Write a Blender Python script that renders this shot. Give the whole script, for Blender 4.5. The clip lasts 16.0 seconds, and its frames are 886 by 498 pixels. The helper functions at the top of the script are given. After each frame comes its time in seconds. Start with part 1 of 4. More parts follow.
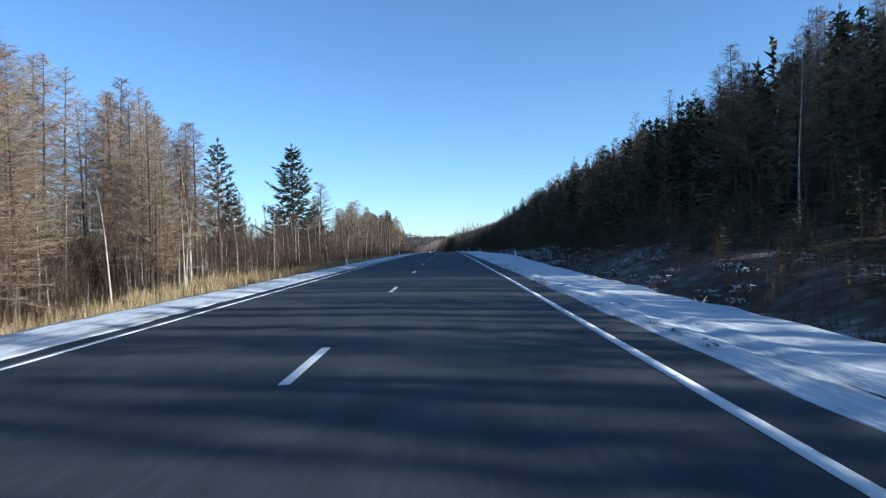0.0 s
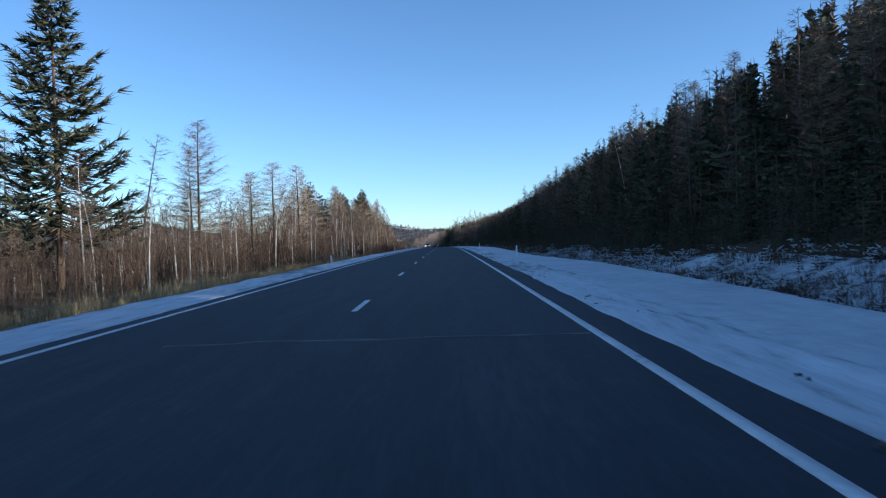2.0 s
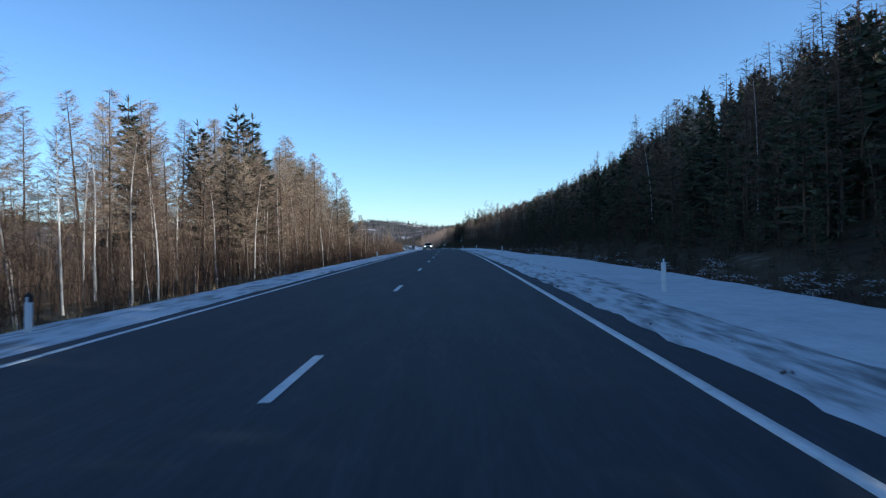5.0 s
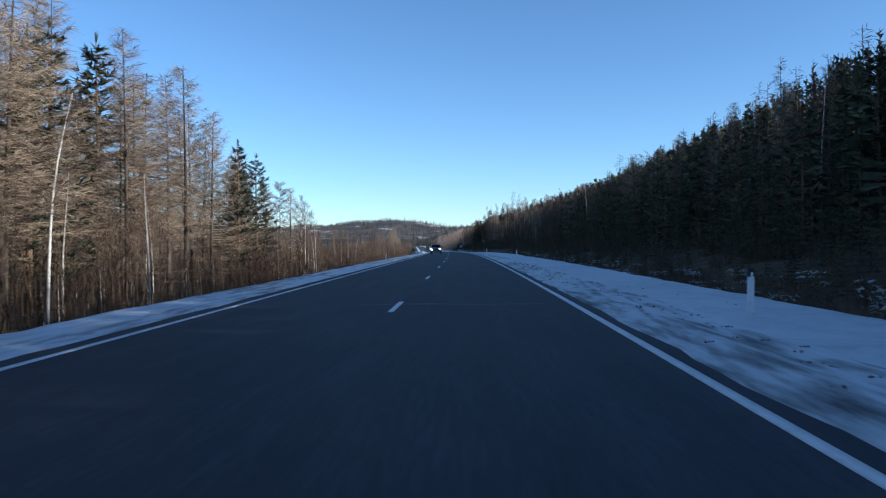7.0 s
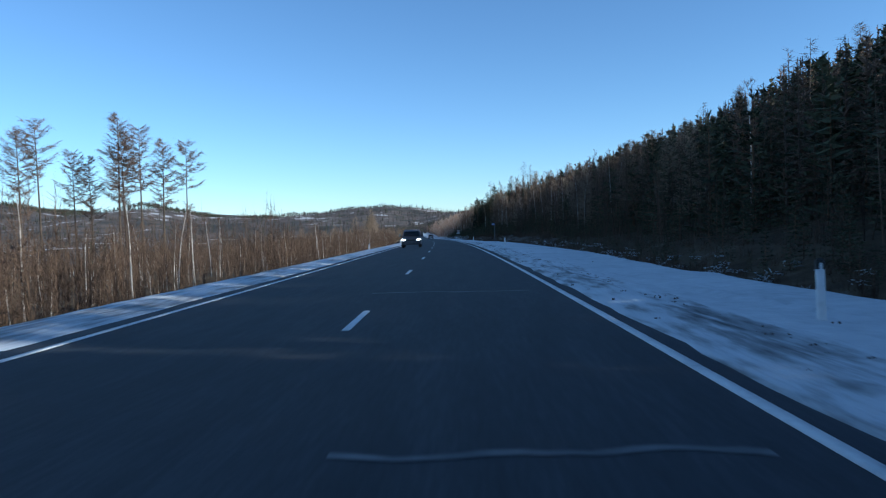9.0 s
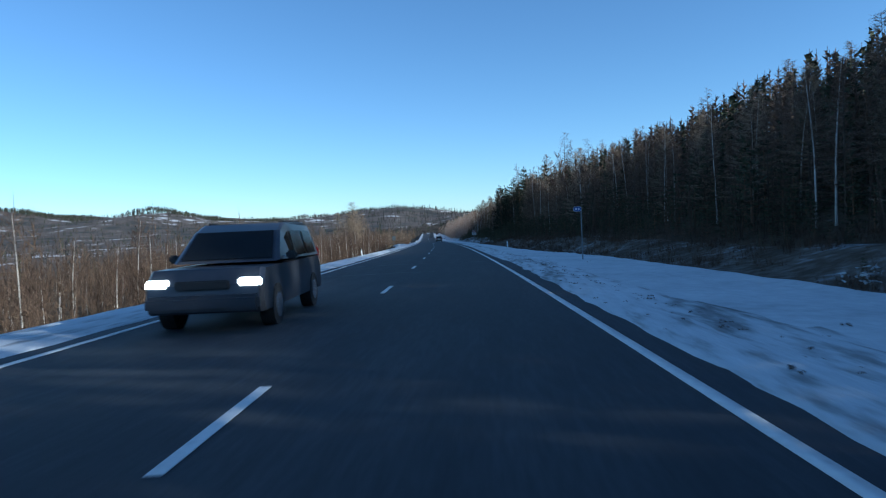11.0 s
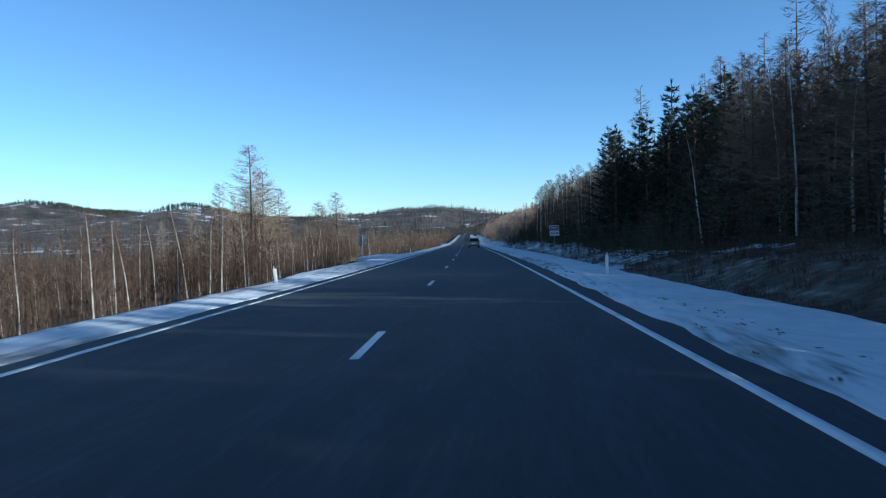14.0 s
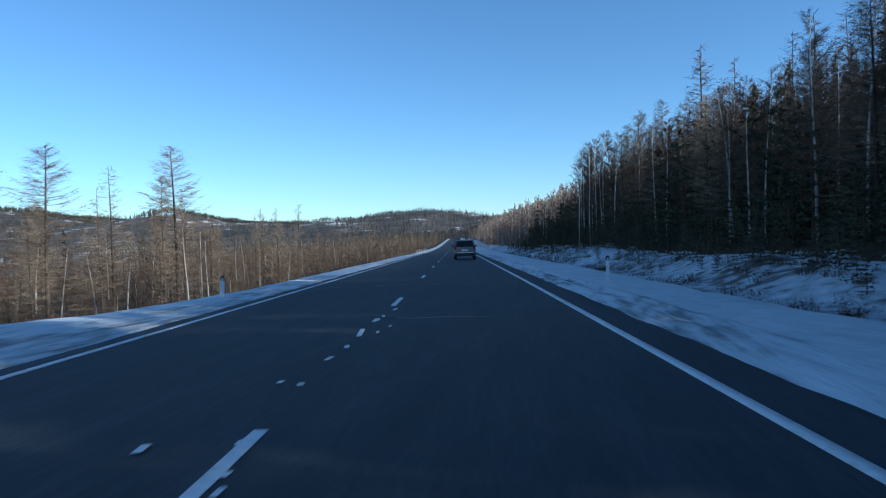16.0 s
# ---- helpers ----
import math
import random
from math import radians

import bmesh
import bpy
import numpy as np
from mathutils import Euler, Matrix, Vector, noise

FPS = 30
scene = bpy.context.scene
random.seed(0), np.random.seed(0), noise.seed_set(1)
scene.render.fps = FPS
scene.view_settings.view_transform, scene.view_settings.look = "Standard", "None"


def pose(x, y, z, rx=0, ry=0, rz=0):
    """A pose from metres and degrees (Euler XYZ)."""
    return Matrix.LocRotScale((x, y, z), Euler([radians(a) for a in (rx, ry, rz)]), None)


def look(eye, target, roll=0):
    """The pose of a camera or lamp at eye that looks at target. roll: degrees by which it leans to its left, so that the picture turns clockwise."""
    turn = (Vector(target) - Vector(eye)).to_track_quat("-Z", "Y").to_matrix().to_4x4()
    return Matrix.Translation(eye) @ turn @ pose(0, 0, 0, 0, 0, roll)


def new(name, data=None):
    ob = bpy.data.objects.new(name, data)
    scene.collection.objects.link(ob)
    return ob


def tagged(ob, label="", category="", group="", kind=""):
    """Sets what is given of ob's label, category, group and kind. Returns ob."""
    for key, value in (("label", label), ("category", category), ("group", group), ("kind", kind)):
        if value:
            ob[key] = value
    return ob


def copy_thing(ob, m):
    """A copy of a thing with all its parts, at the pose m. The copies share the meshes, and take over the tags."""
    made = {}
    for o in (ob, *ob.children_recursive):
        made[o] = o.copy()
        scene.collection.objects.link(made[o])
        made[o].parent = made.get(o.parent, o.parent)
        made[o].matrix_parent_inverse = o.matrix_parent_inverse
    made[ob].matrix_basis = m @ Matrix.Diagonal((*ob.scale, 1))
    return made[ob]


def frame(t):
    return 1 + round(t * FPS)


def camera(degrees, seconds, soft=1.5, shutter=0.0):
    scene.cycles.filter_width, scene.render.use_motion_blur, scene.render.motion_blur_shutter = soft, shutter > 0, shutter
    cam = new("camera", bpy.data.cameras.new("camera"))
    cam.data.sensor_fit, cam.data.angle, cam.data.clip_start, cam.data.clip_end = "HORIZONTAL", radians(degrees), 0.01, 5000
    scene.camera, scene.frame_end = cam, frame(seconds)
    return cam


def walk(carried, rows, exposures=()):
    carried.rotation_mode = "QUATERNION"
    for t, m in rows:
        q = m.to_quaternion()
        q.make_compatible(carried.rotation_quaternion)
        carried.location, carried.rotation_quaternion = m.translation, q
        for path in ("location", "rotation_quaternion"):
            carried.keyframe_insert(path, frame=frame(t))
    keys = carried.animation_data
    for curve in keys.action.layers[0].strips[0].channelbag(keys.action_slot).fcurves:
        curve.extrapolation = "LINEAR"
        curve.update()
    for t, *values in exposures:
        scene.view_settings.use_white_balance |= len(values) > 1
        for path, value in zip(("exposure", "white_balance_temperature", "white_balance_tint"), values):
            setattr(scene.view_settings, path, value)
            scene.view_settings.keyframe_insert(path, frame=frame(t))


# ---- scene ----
# The road's own frame: s metres along it, x metres to its right, z above it.
STEP = 2.0
S_MIN, S_MAX = -160.0, 4200.0


def turn_at(s):
    """Heading of the road in degrees, leftward positive: one long gentle bend."""
    u = min(max((s - 135.0) / 315.0, 0.0), 1.0)
    return 5.0 * (u + 0.35 * math.sin(2 * math.pi * (u - 0.5)) / (2 * math.pi))


def grade_at(s):
    """Slope of the road: a long crest, a shallow dip, then the climb to the hills."""
    return float(np.interp(s, (-160, 0, 310, 420, 540, 680, 1000, 1400), (0.0122, 0.0122, -0.01, -0.012, -0.012, 0.002, 0.003, 0.0)))


_n = int((S_MAX - S_MIN) / STEP) + 1
_S = [S_MIN + STEP * i for i in range(_n)]
_X, _Y, _Z = [0.0], [0.0], [0.0]
for _s in _S[:-1]:
    _a = radians(turn_at(_s + STEP / 2))
    _X.append(_X[-1] - math.sin(_a) * STEP)
    _Y.append(_Y[-1] + math.cos(_a) * STEP)
    _Z.append(_Z[-1] + grade_at(_s + STEP / 2) * STEP)
_k = int(-S_MIN / STEP)
_X = [v - _X[_k] for v in _X]
_Y = [v - _Y[_k] for v in _Y]
_Z = [v - _Z[_k] for v in _Z]
_S, _X, _Y, _Z = (np.array(v) for v in (_S, _X, _Y, _Z))


def road_z(s):
    return float(np.interp(s, _S, _Z))


def road_point(s, x, z=0.0):
    """World place of a point given in the road's frame (z above the road's axis)."""
    a = radians(turn_at(s))
    return Vector((float(np.interp(s, _S, _X)) + x * math.cos(a), float(np.interp(s, _S, _Y)) + x * math.sin(a), road_z(s) + z))


def road_pose(s, x, z=0.0, rz=0.0):
    """Upright pose in the road's frame."""
    p = road_point(s, x, z)
    return pose(p.x, p.y, p.z, 0, 0, turn_at(s) + rz)


# ---- camera ----
# seconds, metres along the road, metres right of its axis, yaw, pitch and roll against the road
PATH = [
    (0.00, -6.34, 1.53, 0.34, -0.50, 1.70),
    (0.50, 6.06, 1.49, 0.46, -1.55, 1.36),
    (1.00, 20.49, 1.45, 0.51, -1.40, 0.76),
    (1.50, 33.99, 1.58, 0.23, -1.54, 1.50),
    (2.00, 47.61, 1.69, 0.27, -0.93, 1.98),
    (2.50, 60.05, 1.68, -0.12, -1.31, 1.75),
    (3.00, 73.44, 1.62, 0.25, -1.58, 1.06),
    (3.50, 86.67, 1.60, -0.22, -1.26, 1.65),
    (3.70, 91.84, 1.56, 0.24, -1.32, 0.82),
    (4.40, 110.55, 1.55, 0.64, -1.02, 1.23),
    (5.10, 129.27, 1.55, 1.04, -0.73, 1.64),
    (5.80, 147.98, 1.55, 1.44, -0.43, 2.05),
    (6.00, 152.61, 1.61, 2.05, -1.67, 2.31),
    (6.50, 166.29, 1.44, 1.34, -2.70, 1.49),
    (7.00, 179.21, 1.43, 2.05, -0.49, 0.83),
    (7.50, 192.49, 1.46, 1.63, -2.05, 1.23),
    (8.00, 205.79, 1.47, 0.88, -0.92, 2.38),
    (8.50, 218.69, 1.42, 1.07, -1.08, 1.77),
    (9.00, 231.01, 1.47, 1.10, -1.47, 1.75),
    (9.20, 236.06, 1.53, 0.73, -0.65, 2.54),
    (9.90, 254.70, 1.59, 0.92, -0.82, 2.51),
    (10.60, 273.34, 1.64, 1.11, -1.00, 2.48),
    (11.30, 291.98, 1.70, 1.30, -1.18, 2.46),
    (11.50, 296.85, 1.61, 1.09, -1.10, 2.15),
    (12.00, 310.77, 1.64, 0.95, -2.12, 3.41),
    (12.50, 323.90, 1.56, 1.02, -0.41, 3.09),
    (13.00, 337.55, 1.36, 2.07, -1.20, 1.26),
    (13.50, 351.15, 1.29, 2.05, -1.71, 2.07),
    (14.00, 364.63, 1.35, 2.87, -0.73, 1.40),
    (14.50, 377.54, 1.39, 2.30, -1.09, 2.26),
    (15.00, 389.74, 1.40, 2.06, -0.86, 2.69),
    (15.50, 403.92, 1.54, 2.13, -1.24, 2.46),
    (16.00, 417.44, 1.43, 1.40, -0.37, 1.95),
]
EYE = 1.255
cam = camera(65.0, 16.0, soft=1.2, shutter=0.08)


def carried_pose(s, x, yaw, pitch, roll):
    p = road_point(s, x, EYE)
    return Matrix.Translation(p) @ pose(0, 0, 0, math.degrees(math.atan(grade_at(s))), 0, turn_at(s)).to_3x3().to_4x4() @ pose(0, 0, 0, 90 + pitch, roll, yaw)


walk(cam, [(t, carried_pose(s, x, a, b, c)) for t, s, x, a, b, c in PATH], exposures=[(0.0, 0.76, 5300, 4), (3.7, 0.72, 5300, 4), (7.5, 0.68, 5300, 3), (11.3, 0.54, 5000, -2), (16.0, 0.54, 5000, -2)])

# ---- light ----
SUN_UP, SUN_AROUND = 20.0, 107.0   # degrees above the horizon; clockwise from straight ahead
world = bpy.data.worlds.new("winter_sky")
scene.world = world
world.use_nodes = True
_nt = world.node_tree
_sky = _nt.nodes.new("ShaderNodeTexSky")
_sky.sky_type, _sky.sun_disc = "NISHITA", False
_sky.altitude = 900.0
_sky.sun_elevation, _sky.sun_rotation = radians(SUN_UP), radians(SUN_AROUND)
_sky.air_density, _sky.dust_density, _sky.ozone_density = 0.9, 0.35, 2.6
_nt.links.new(_sky.outputs[0], _nt.nodes["Background"].inputs[0])
_nt.nodes["Background"].inputs[1].default_value = 0.107
_lamp = bpy.data.lights.new("sun", "SUN")
_lamp.energy, _lamp.angle, _lamp.color = 5.0, radians(0.55), (1.0, 0.88, 0.73)
sun = new("sun", _lamp)
_d = Vector((math.sin(radians(SUN_AROUND)) * math.cos(radians(SUN_UP)), math.cos(radians(SUN_AROUND)) * math.cos(radians(SUN_UP)), math.sin(radians(SUN_UP))))
sun.matrix_world = look(_d * 200, (0, 0, 0))


# ---- materials ----
def material(name, colours, scale=4.0, rough=0.8, metal=0.0, bump=0.0, bump_scale=20.0, detail=6.0, island=0.0, piece=0.0, stretch=(1, 1, 1), spec=0.5):
    """A node material whose colour runs through the given stops of a two-scale noise; island and piece add variation per loose shell or object."""
    m = bpy.data.materials.new(name)
    m.use_nodes = True
    nt = m.node_tree
    b = nt.nodes["Principled BSDF"]
    b.inputs["Roughness"].default_value, b.inputs["Metallic"].default_value = rough, metal
    b.inputs["Specular IOR Level"].default_value = spec
    co = nt.nodes.new("ShaderNodeTexCoord")
    mp = nt.nodes.new("ShaderNodeMapping")
    mp.inputs["Scale"].default_value = stretch
    nt.links.new(co.outputs["Object"], mp.inputs[0])
    n1 = nt.nodes.new("ShaderNodeTexNoise")
    n1.inputs["Scale"].default_value, n1.inputs["Detail"].default_value = scale, detail
    n2 = nt.nodes.new("ShaderNodeTexNoise")
    n2.inputs["Scale"].default_value, n2.inputs["Detail"].default_value = scale * 0.13, 3.0
    nt.links.new(mp.outputs[0], n1.inputs[0])
    nt.links.new(mp.outputs[0], n2.inputs[0])
    mix = nt.nodes.new("ShaderNodeMath")
    mix.operation = "ADD"
    half = nt.nodes.new("ShaderNodeMath")
    half.operation = "MULTIPLY_ADD"
    half.inputs[1].default_value, half.inputs[2].default_value = 0.5, 0.0
    nt.links.new(n2.outputs[0], half.inputs[0])
    h1 = nt.nodes.new("ShaderNodeMath")
    h1.operation = "MULTIPLY"
    h1.inputs[1].default_value = 0.5
    nt.links.new(n1.outputs[0], h1.inputs[0])
    nt.links.new(half.outputs[0], mix.inputs[0])
    nt.links.new(h1.outputs[0], mix.inputs[1])
    out = mix.outputs[0]
    for amount, node, socket in ((island, "ShaderNodeNewGeometry", "Random Per Island"), (piece, "ShaderNodeObjectInfo", "Random")):
        if amount:
            g = nt.nodes.new(node)
            a = nt.nodes.new("ShaderNodeMath")
            a.operation = "MULTIPLY_ADD"
            a.inputs[1].default_value, a.inputs[2].default_value = amount, -amount / 2
            nt.links.new(g.outputs[socket], a.inputs[0])
            c = nt.nodes.new("ShaderNodeMath")
            c.operation = "ADD"
            nt.links.new(out, c.inputs[0])
            nt.links.new(a.outputs[0], c.inputs[1])
            out = c.outputs[0]
    ramp = nt.nodes.new("ShaderNodeValToRGB")
    el = ramp.color_ramp.elements
    while len(el) < len(colours):
        el.new(0.5)
    for e, (p, c) in zip(el, colours):
        e.position, e.color = p, (*c, 1)
    nt.links.new(out, ramp.inputs[0])
    nt.links.new(ramp.outputs[0], b.inputs["Base Color"])
    if bump:
        n3 = nt.nodes.new("ShaderNodeTexNoise")
        n3.inputs["Scale"].default_value, n3.inputs["Detail"].default_value = bump_scale, 8.0
        nt.links.new(mp.outputs[0], n3.inputs[0])
        bp = nt.nodes.new("ShaderNodeBump")
        bp.inputs["Distance"].default_value, bp.inputs["Strength"].default_value = bump, 0.8
        nt.links.new(n3.outputs[0], bp.inputs["Height"])
        nt.links.new(bp.outputs[0], b.inputs["Normal"])
    return m


ASPHALT = material("asphalt", [(0.3, (0.021, 0.024, 0.030)), (0.5, (0.030, 0.034, 0.042)), (0.68, (0.045, 0.050, 0.059))], scale=9.0, rough=0.8, bump=0.004, bump_scale=140, stretch=(2.2, 0.25, 1), spec=0.32)
PAINT = material("road_paint", [(0.3, (0.22, 0.225, 0.23)), (0.40, (0.58, 0.59, 0.59)), (0.7, (0.80, 0.80, 0.79))], scale=14.0, rough=0.6, bump=0.002, bump_scale=90)
SNOW = material("snow", [(0.25, (0.36, 0.38, 0.39)), (0.45, (0.52, 0.54, 0.56)), (0.7, (0.64, 0.66, 0.67))], scale=2.6, rough=0.65, bump=0.06, bump_scale=4.5, spec=0.3)
SNOW_DIRTY = material("dirty_snow", [(0.31, (0.07, 0.07, 0.072)), (0.41, (0.28, 0.285, 0.29)), (0.49, (0.53, 0.55, 0.57)), (0.7, (0.70, 0.72, 0.74))], scale=3.2, rough=0.7, bump=0.03, bump_scale=9.0, spec=0.3, stretch=(1.6, 0.28, 1))
LITTER = material("forest_floor", [(0.28, (0.030, 0.022, 0.015)), (0.45, (0.065, 0.046, 0.028)), (0.60, (0.10, 0.075, 0.045)), (0.73, (0.22, 0.20, 0.18)), (0.80, (0.58, 0.59, 0.60))], scale=1.6, rough=0.95, bump=0.08, bump_scale=6.0, spec=0.1)
GRASSLAND = material("dry_grass_ground", [(0.28, (0.06, 0.045, 0.025)), (0.45, (0.15, 0.115, 0.06)), (0.62, (0.26, 0.20, 0.11))], scale=2.4, rough=0.95, bump=0.08, bump_scale=10.0, spec=0.1)
BANK = material("snowy_bank", [(0.28, (0.06, 0.048, 0.036)), (0.40, (0.16, 0.14, 0.12)), (0.48, (0.46, 0.47, 0.49)), (0.62, (0.66, 0.68, 0.70))], scale=2.0, rough=0.85, bump=0.12, bump_scale=5.0, spec=0.2)
WEEDY = material("weedy_bank", [(0.30, (0.035, 0.026, 0.018)), (0.46, (0.085, 0.066, 0.045)), (0.56, (0.15, 0.125, 0.10)), (0.70, (0.36, 0.37, 0.39)), (0.82, (0.60, 0.62, 0.64))], scale=2.2, rough=0.9, bump=0.12, bump_scale=5.0, spec=0.15)
# distant hills: aerial haze is mixed into the greyed base colours
HAZY_HILL = material("hazy_hill_ground", [(0.34, (0.030, 0.036, 0.034)), (0.44, (0.060, 0.058, 0.056)), (0.52, (0.105, 0.088, 0.078)), (0.565, (0.13, 0.11, 0.10)), (0.59, (0.40, 0.39, 0.40)), (0.65, (0.72, 0.73, 0.75))], scale=0.021, rough=0.95, spec=0.1)
BARK_LARCH = material("larch_bark", [(0.3, (0.035, 0.027, 0.021)), (0.5, (0.08, 0.061, 0.046)), (0.7, (0.15, 0.115, 0.09))], scale=7.0, rough=0.95, bump=0.02, bump_scale=16, stretch=(1, 1, 0.3), spec=0.2, piece=0.15)
BARK_BIRCH = material("birch_bark", [(0.32, (0.05, 0.045, 0.04)), (0.42, (0.40, 0.36, 0.32)), (0.58, (0.62, 0.57, 0.51))], scale=5.0, rough=0.8, bump=0.006, bump_scale=20, stretch=(0.6, 0.6, 2.2), spec=0.3, piece=0.1)
BARK_PINE = material("pine_bark", [(0.3, (0.05, 0.035, 0.025)), (0.5, (0.13, 0.085, 0.055)), (0.7, (0.24, 0.14, 0.08))], scale=6.0, rough=0.95, bump=0.02, bump_scale=14, stretch=(1, 1, 0.4), spec=0.2)
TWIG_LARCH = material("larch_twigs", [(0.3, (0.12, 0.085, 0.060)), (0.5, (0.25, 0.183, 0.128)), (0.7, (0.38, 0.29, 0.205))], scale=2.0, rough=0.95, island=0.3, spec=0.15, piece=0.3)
# birch twigs; also the shaded copy of larch_twigs, used in right_forest
TWIG_BIRCH_SHADE = material("birch_and_shaded_larch_twigs", [(0.3, (0.06, 0.040, 0.030)), (0.5, (0.125, 0.082, 0.060)), (0.7, (0.21, 0.145, 0.105))], scale=2.0, rough=0.95, island=0.3, spec=0.15, piece=0.15)
# twigs of the far woods, greyed to carry the haze of distance
TWIG_HAZE = material("hazy_far_twigs", [(0.3, (0.040, 0.038, 0.038)), (0.5, (0.085, 0.076, 0.073)), (0.7, (0.14, 0.12, 0.112))], scale=0.3, rough=0.95, island=0.4, spec=0.1)
TWIG_RED = material("reddish_twigs", [(0.3, (0.15, 0.095, 0.075)), (0.5, (0.26, 0.17, 0.13)), (0.7, (0.38, 0.27, 0.20))], scale=0.6, rough=0.95, island=0.4, spec=0.1)
BRUSH = material("bare_brush", [(0.28, (0.034, 0.023, 0.017)), (0.5, (0.088, 0.058, 0.040)), (0.7, (0.150, 0.100, 0.068)), (0.85, (0.22, 0.16, 0.112))], scale=0.6, rough=0.95, island=0.36, spec=0.15)
NEEDLES = material("conifer_needles", [(0.3, (0.016, 0.020, 0.012)), (0.5, (0.040, 0.046, 0.027)), (0.7, (0.105, 0.108, 0.062))], scale=2.5, rough=0.85, island=0.3, spec=0.25, piece=0.2)
STRAW = material("dry_straw", [(0.25, (0.16, 0.115, 0.055)), (0.5, (0.34, 0.25, 0.13)), (0.75, (0.52, 0.41, 0.24))], scale=1.0, rough=0.9, island=0.5, spec=0.15)
WHITE_PLASTIC = material("white_post_paint", [(0.3, (0.60, 0.60, 0.58)), (0.5, (0.78, 0.78, 0.77)), (0.7, (0.82, 0.82, 0.82))], scale=6, rough=0.5, piece=0.1)
BLACK_PAINT = material("black_paint", [(0.3, (0.012, 0.012, 0.013)), (0.7, (0.03, 0.03, 0.03))], scale=12, rough=0.5)
GALVANISED = material("galvanised_steel", [(0.3, (0.15, 0.155, 0.16)), (0.6, (0.26, 0.265, 0.27))], scale=10, rough=0.6, metal=0.4)
SIGN_WHITE = material("sign_white", [(0.3, (0.74, 0.74, 0.73)), (0.7, (0.82, 0.82, 0.81))], scale=5, rough=0.4)
SIGN_RED = material("sign_red", [(0.3, (0.15, 0.014, 0.022)), (0.7, (0.21, 0.020, 0.030))], scale=5, rough=0.4)
SIGN_BLUE = material("sign_blue", [(0.3, (0.02, 0.08, 0.32)), (0.7, (0.03, 0.11, 0.42))], scale=5, rough=0.4)
SIGN_BACK = material("bare_aluminium", [(0.3, (0.06, 0.085, 0.10)), (0.7, (0.09, 0.12, 0.135))], scale=4, rough=0.6)
CAR_SILVER = material("silver_car_paint", [(0.3, (0.13, 0.128, 0.13)), (0.7, (0.19, 0.187, 0.19))], scale=3, rough=0.4, metal=0.4)
CAR_DARK = material("dark_car_paint", [(0.3, (0.05, 0.055, 0.07)), (0.7, (0.09, 0.095, 0.11))], scale=3, rough=0.3, metal=0.4)
GLASS_DARK = material("car_glass", [(0.3, (0.010, 0.012, 0.014)), (0.7, (0.02, 0.022, 0.025))], scale=3, rough=0.06, spec=0.8)
# pale colour for the sunlit streaks and cracks laid across the asphalt
SUN_STREAK = material("sun_streak_paint", [(0.36, (0.045, 0.05, 0.056)), (0.5, (0.10, 0.105, 0.11)), (0.7, (0.22, 0.225, 0.23))], scale=2.5, rough=0.8)
RUBBER = material("rubber", [(0.3, (0.012, 0.012, 0.012)), (0.7, (0.03, 0.03, 0.03))], scale=10, rough=0.85)
PLASTIC_DARK = material("dark_plastic", [(0.3, (0.02, 0.02, 0.021)), (0.7, (0.035, 0.035, 0.036))], scale=10, rough=0.6)
RED_LENS = material("red_lamp_lens", [(0.3, (0.13, 0.010, 0.010)), (0.7, (0.19, 0.014, 0.014))], scale=8, rough=0.2)
CHROME = material("bright_metal", [(0.3, (0.60, 0.60, 0.61)), (0.7, (0.72, 0.72, 0.73))], scale=8, rough=0.25, metal=0.9)
CLOD = material("frozen_earth", [(0.3, (0.03, 0.022, 0.016)), (0.55, (0.08, 0.06, 0.045)), (0.68, (0.35, 0.34, 0.34))], scale=6, rough=0.95, bump=0.03, bump_scale=14)
HEADLIGHT = bpy.data.materials.new("lit_headlight")
HEADLIGHT.use_nodes = True
HEADLIGHT.node_tree.nodes["Principled BSDF"].inputs["Emission Color"].default_value = (1.0, 0.97, 0.9, 1)
HEADLIGHT.node_tree.nodes["Principled BSDF"].inputs["Emission Strength"].default_value = 6.0


# ---- mesh helpers ----
def mesh_from(name, verts, faces, mats, index=None, smooth=False):
    me = bpy.data.meshes.new(name)
    me.from_pydata(verts, [], faces)
    for m in mats:
        me.materials.append(m)
    if index is not None:
        me.polygons.foreach_set("material_index", index)
    if smooth:
        me.polygons.foreach_set("use_smooth", [True] * len(me.polygons))
    me.update()
    return me


def tri_mesh(name, verts, tris, mats, index):
    """A mesh from arrays of vertices and triangles."""
    me = bpy.data.meshes.new(name)
    nv, nf = len(verts), len(tris)
    me.vertices.add(nv)
    me.vertices.foreach_set("co", np.asarray(verts, dtype=np.float32).ravel())
    me.loops.add(nf * 3)
    me.loops.foreach_set("vertex_index", np.asarray(tris, dtype=np.int32).ravel())
    me.polygons.add(nf)
    me.polygons.foreach_set("loop_start", np.arange(0, nf * 3, 3, dtype=np.int32))
    me.polygons.foreach_set("loop_total", np.full(nf, 3, dtype=np.int32))
    for m in mats:
        me.materials.append(m)
    me.polygons.foreach_set("material_index", np.asarray(index, dtype=np.int32))
    me.update(calc_edges=True)
    me.validate()
    return me


def part(name, bm, mat, parent, label="", smooth=False):
    me = bpy.data.meshes.new(name)
    bm.to_mesh(me)
    bm.free()
    me.materials.append(mat)
    if smooth:
        me.polygons.foreach_set("use_smooth", [True] * len(me.polygons))
    ob = new(name, me)
    ob.parent = parent
    return tagged(ob, label)


def part_mesh(name, me, parent, label=""):
    ob = new(name, me)
    ob.parent = parent
    return tagged(ob, label)


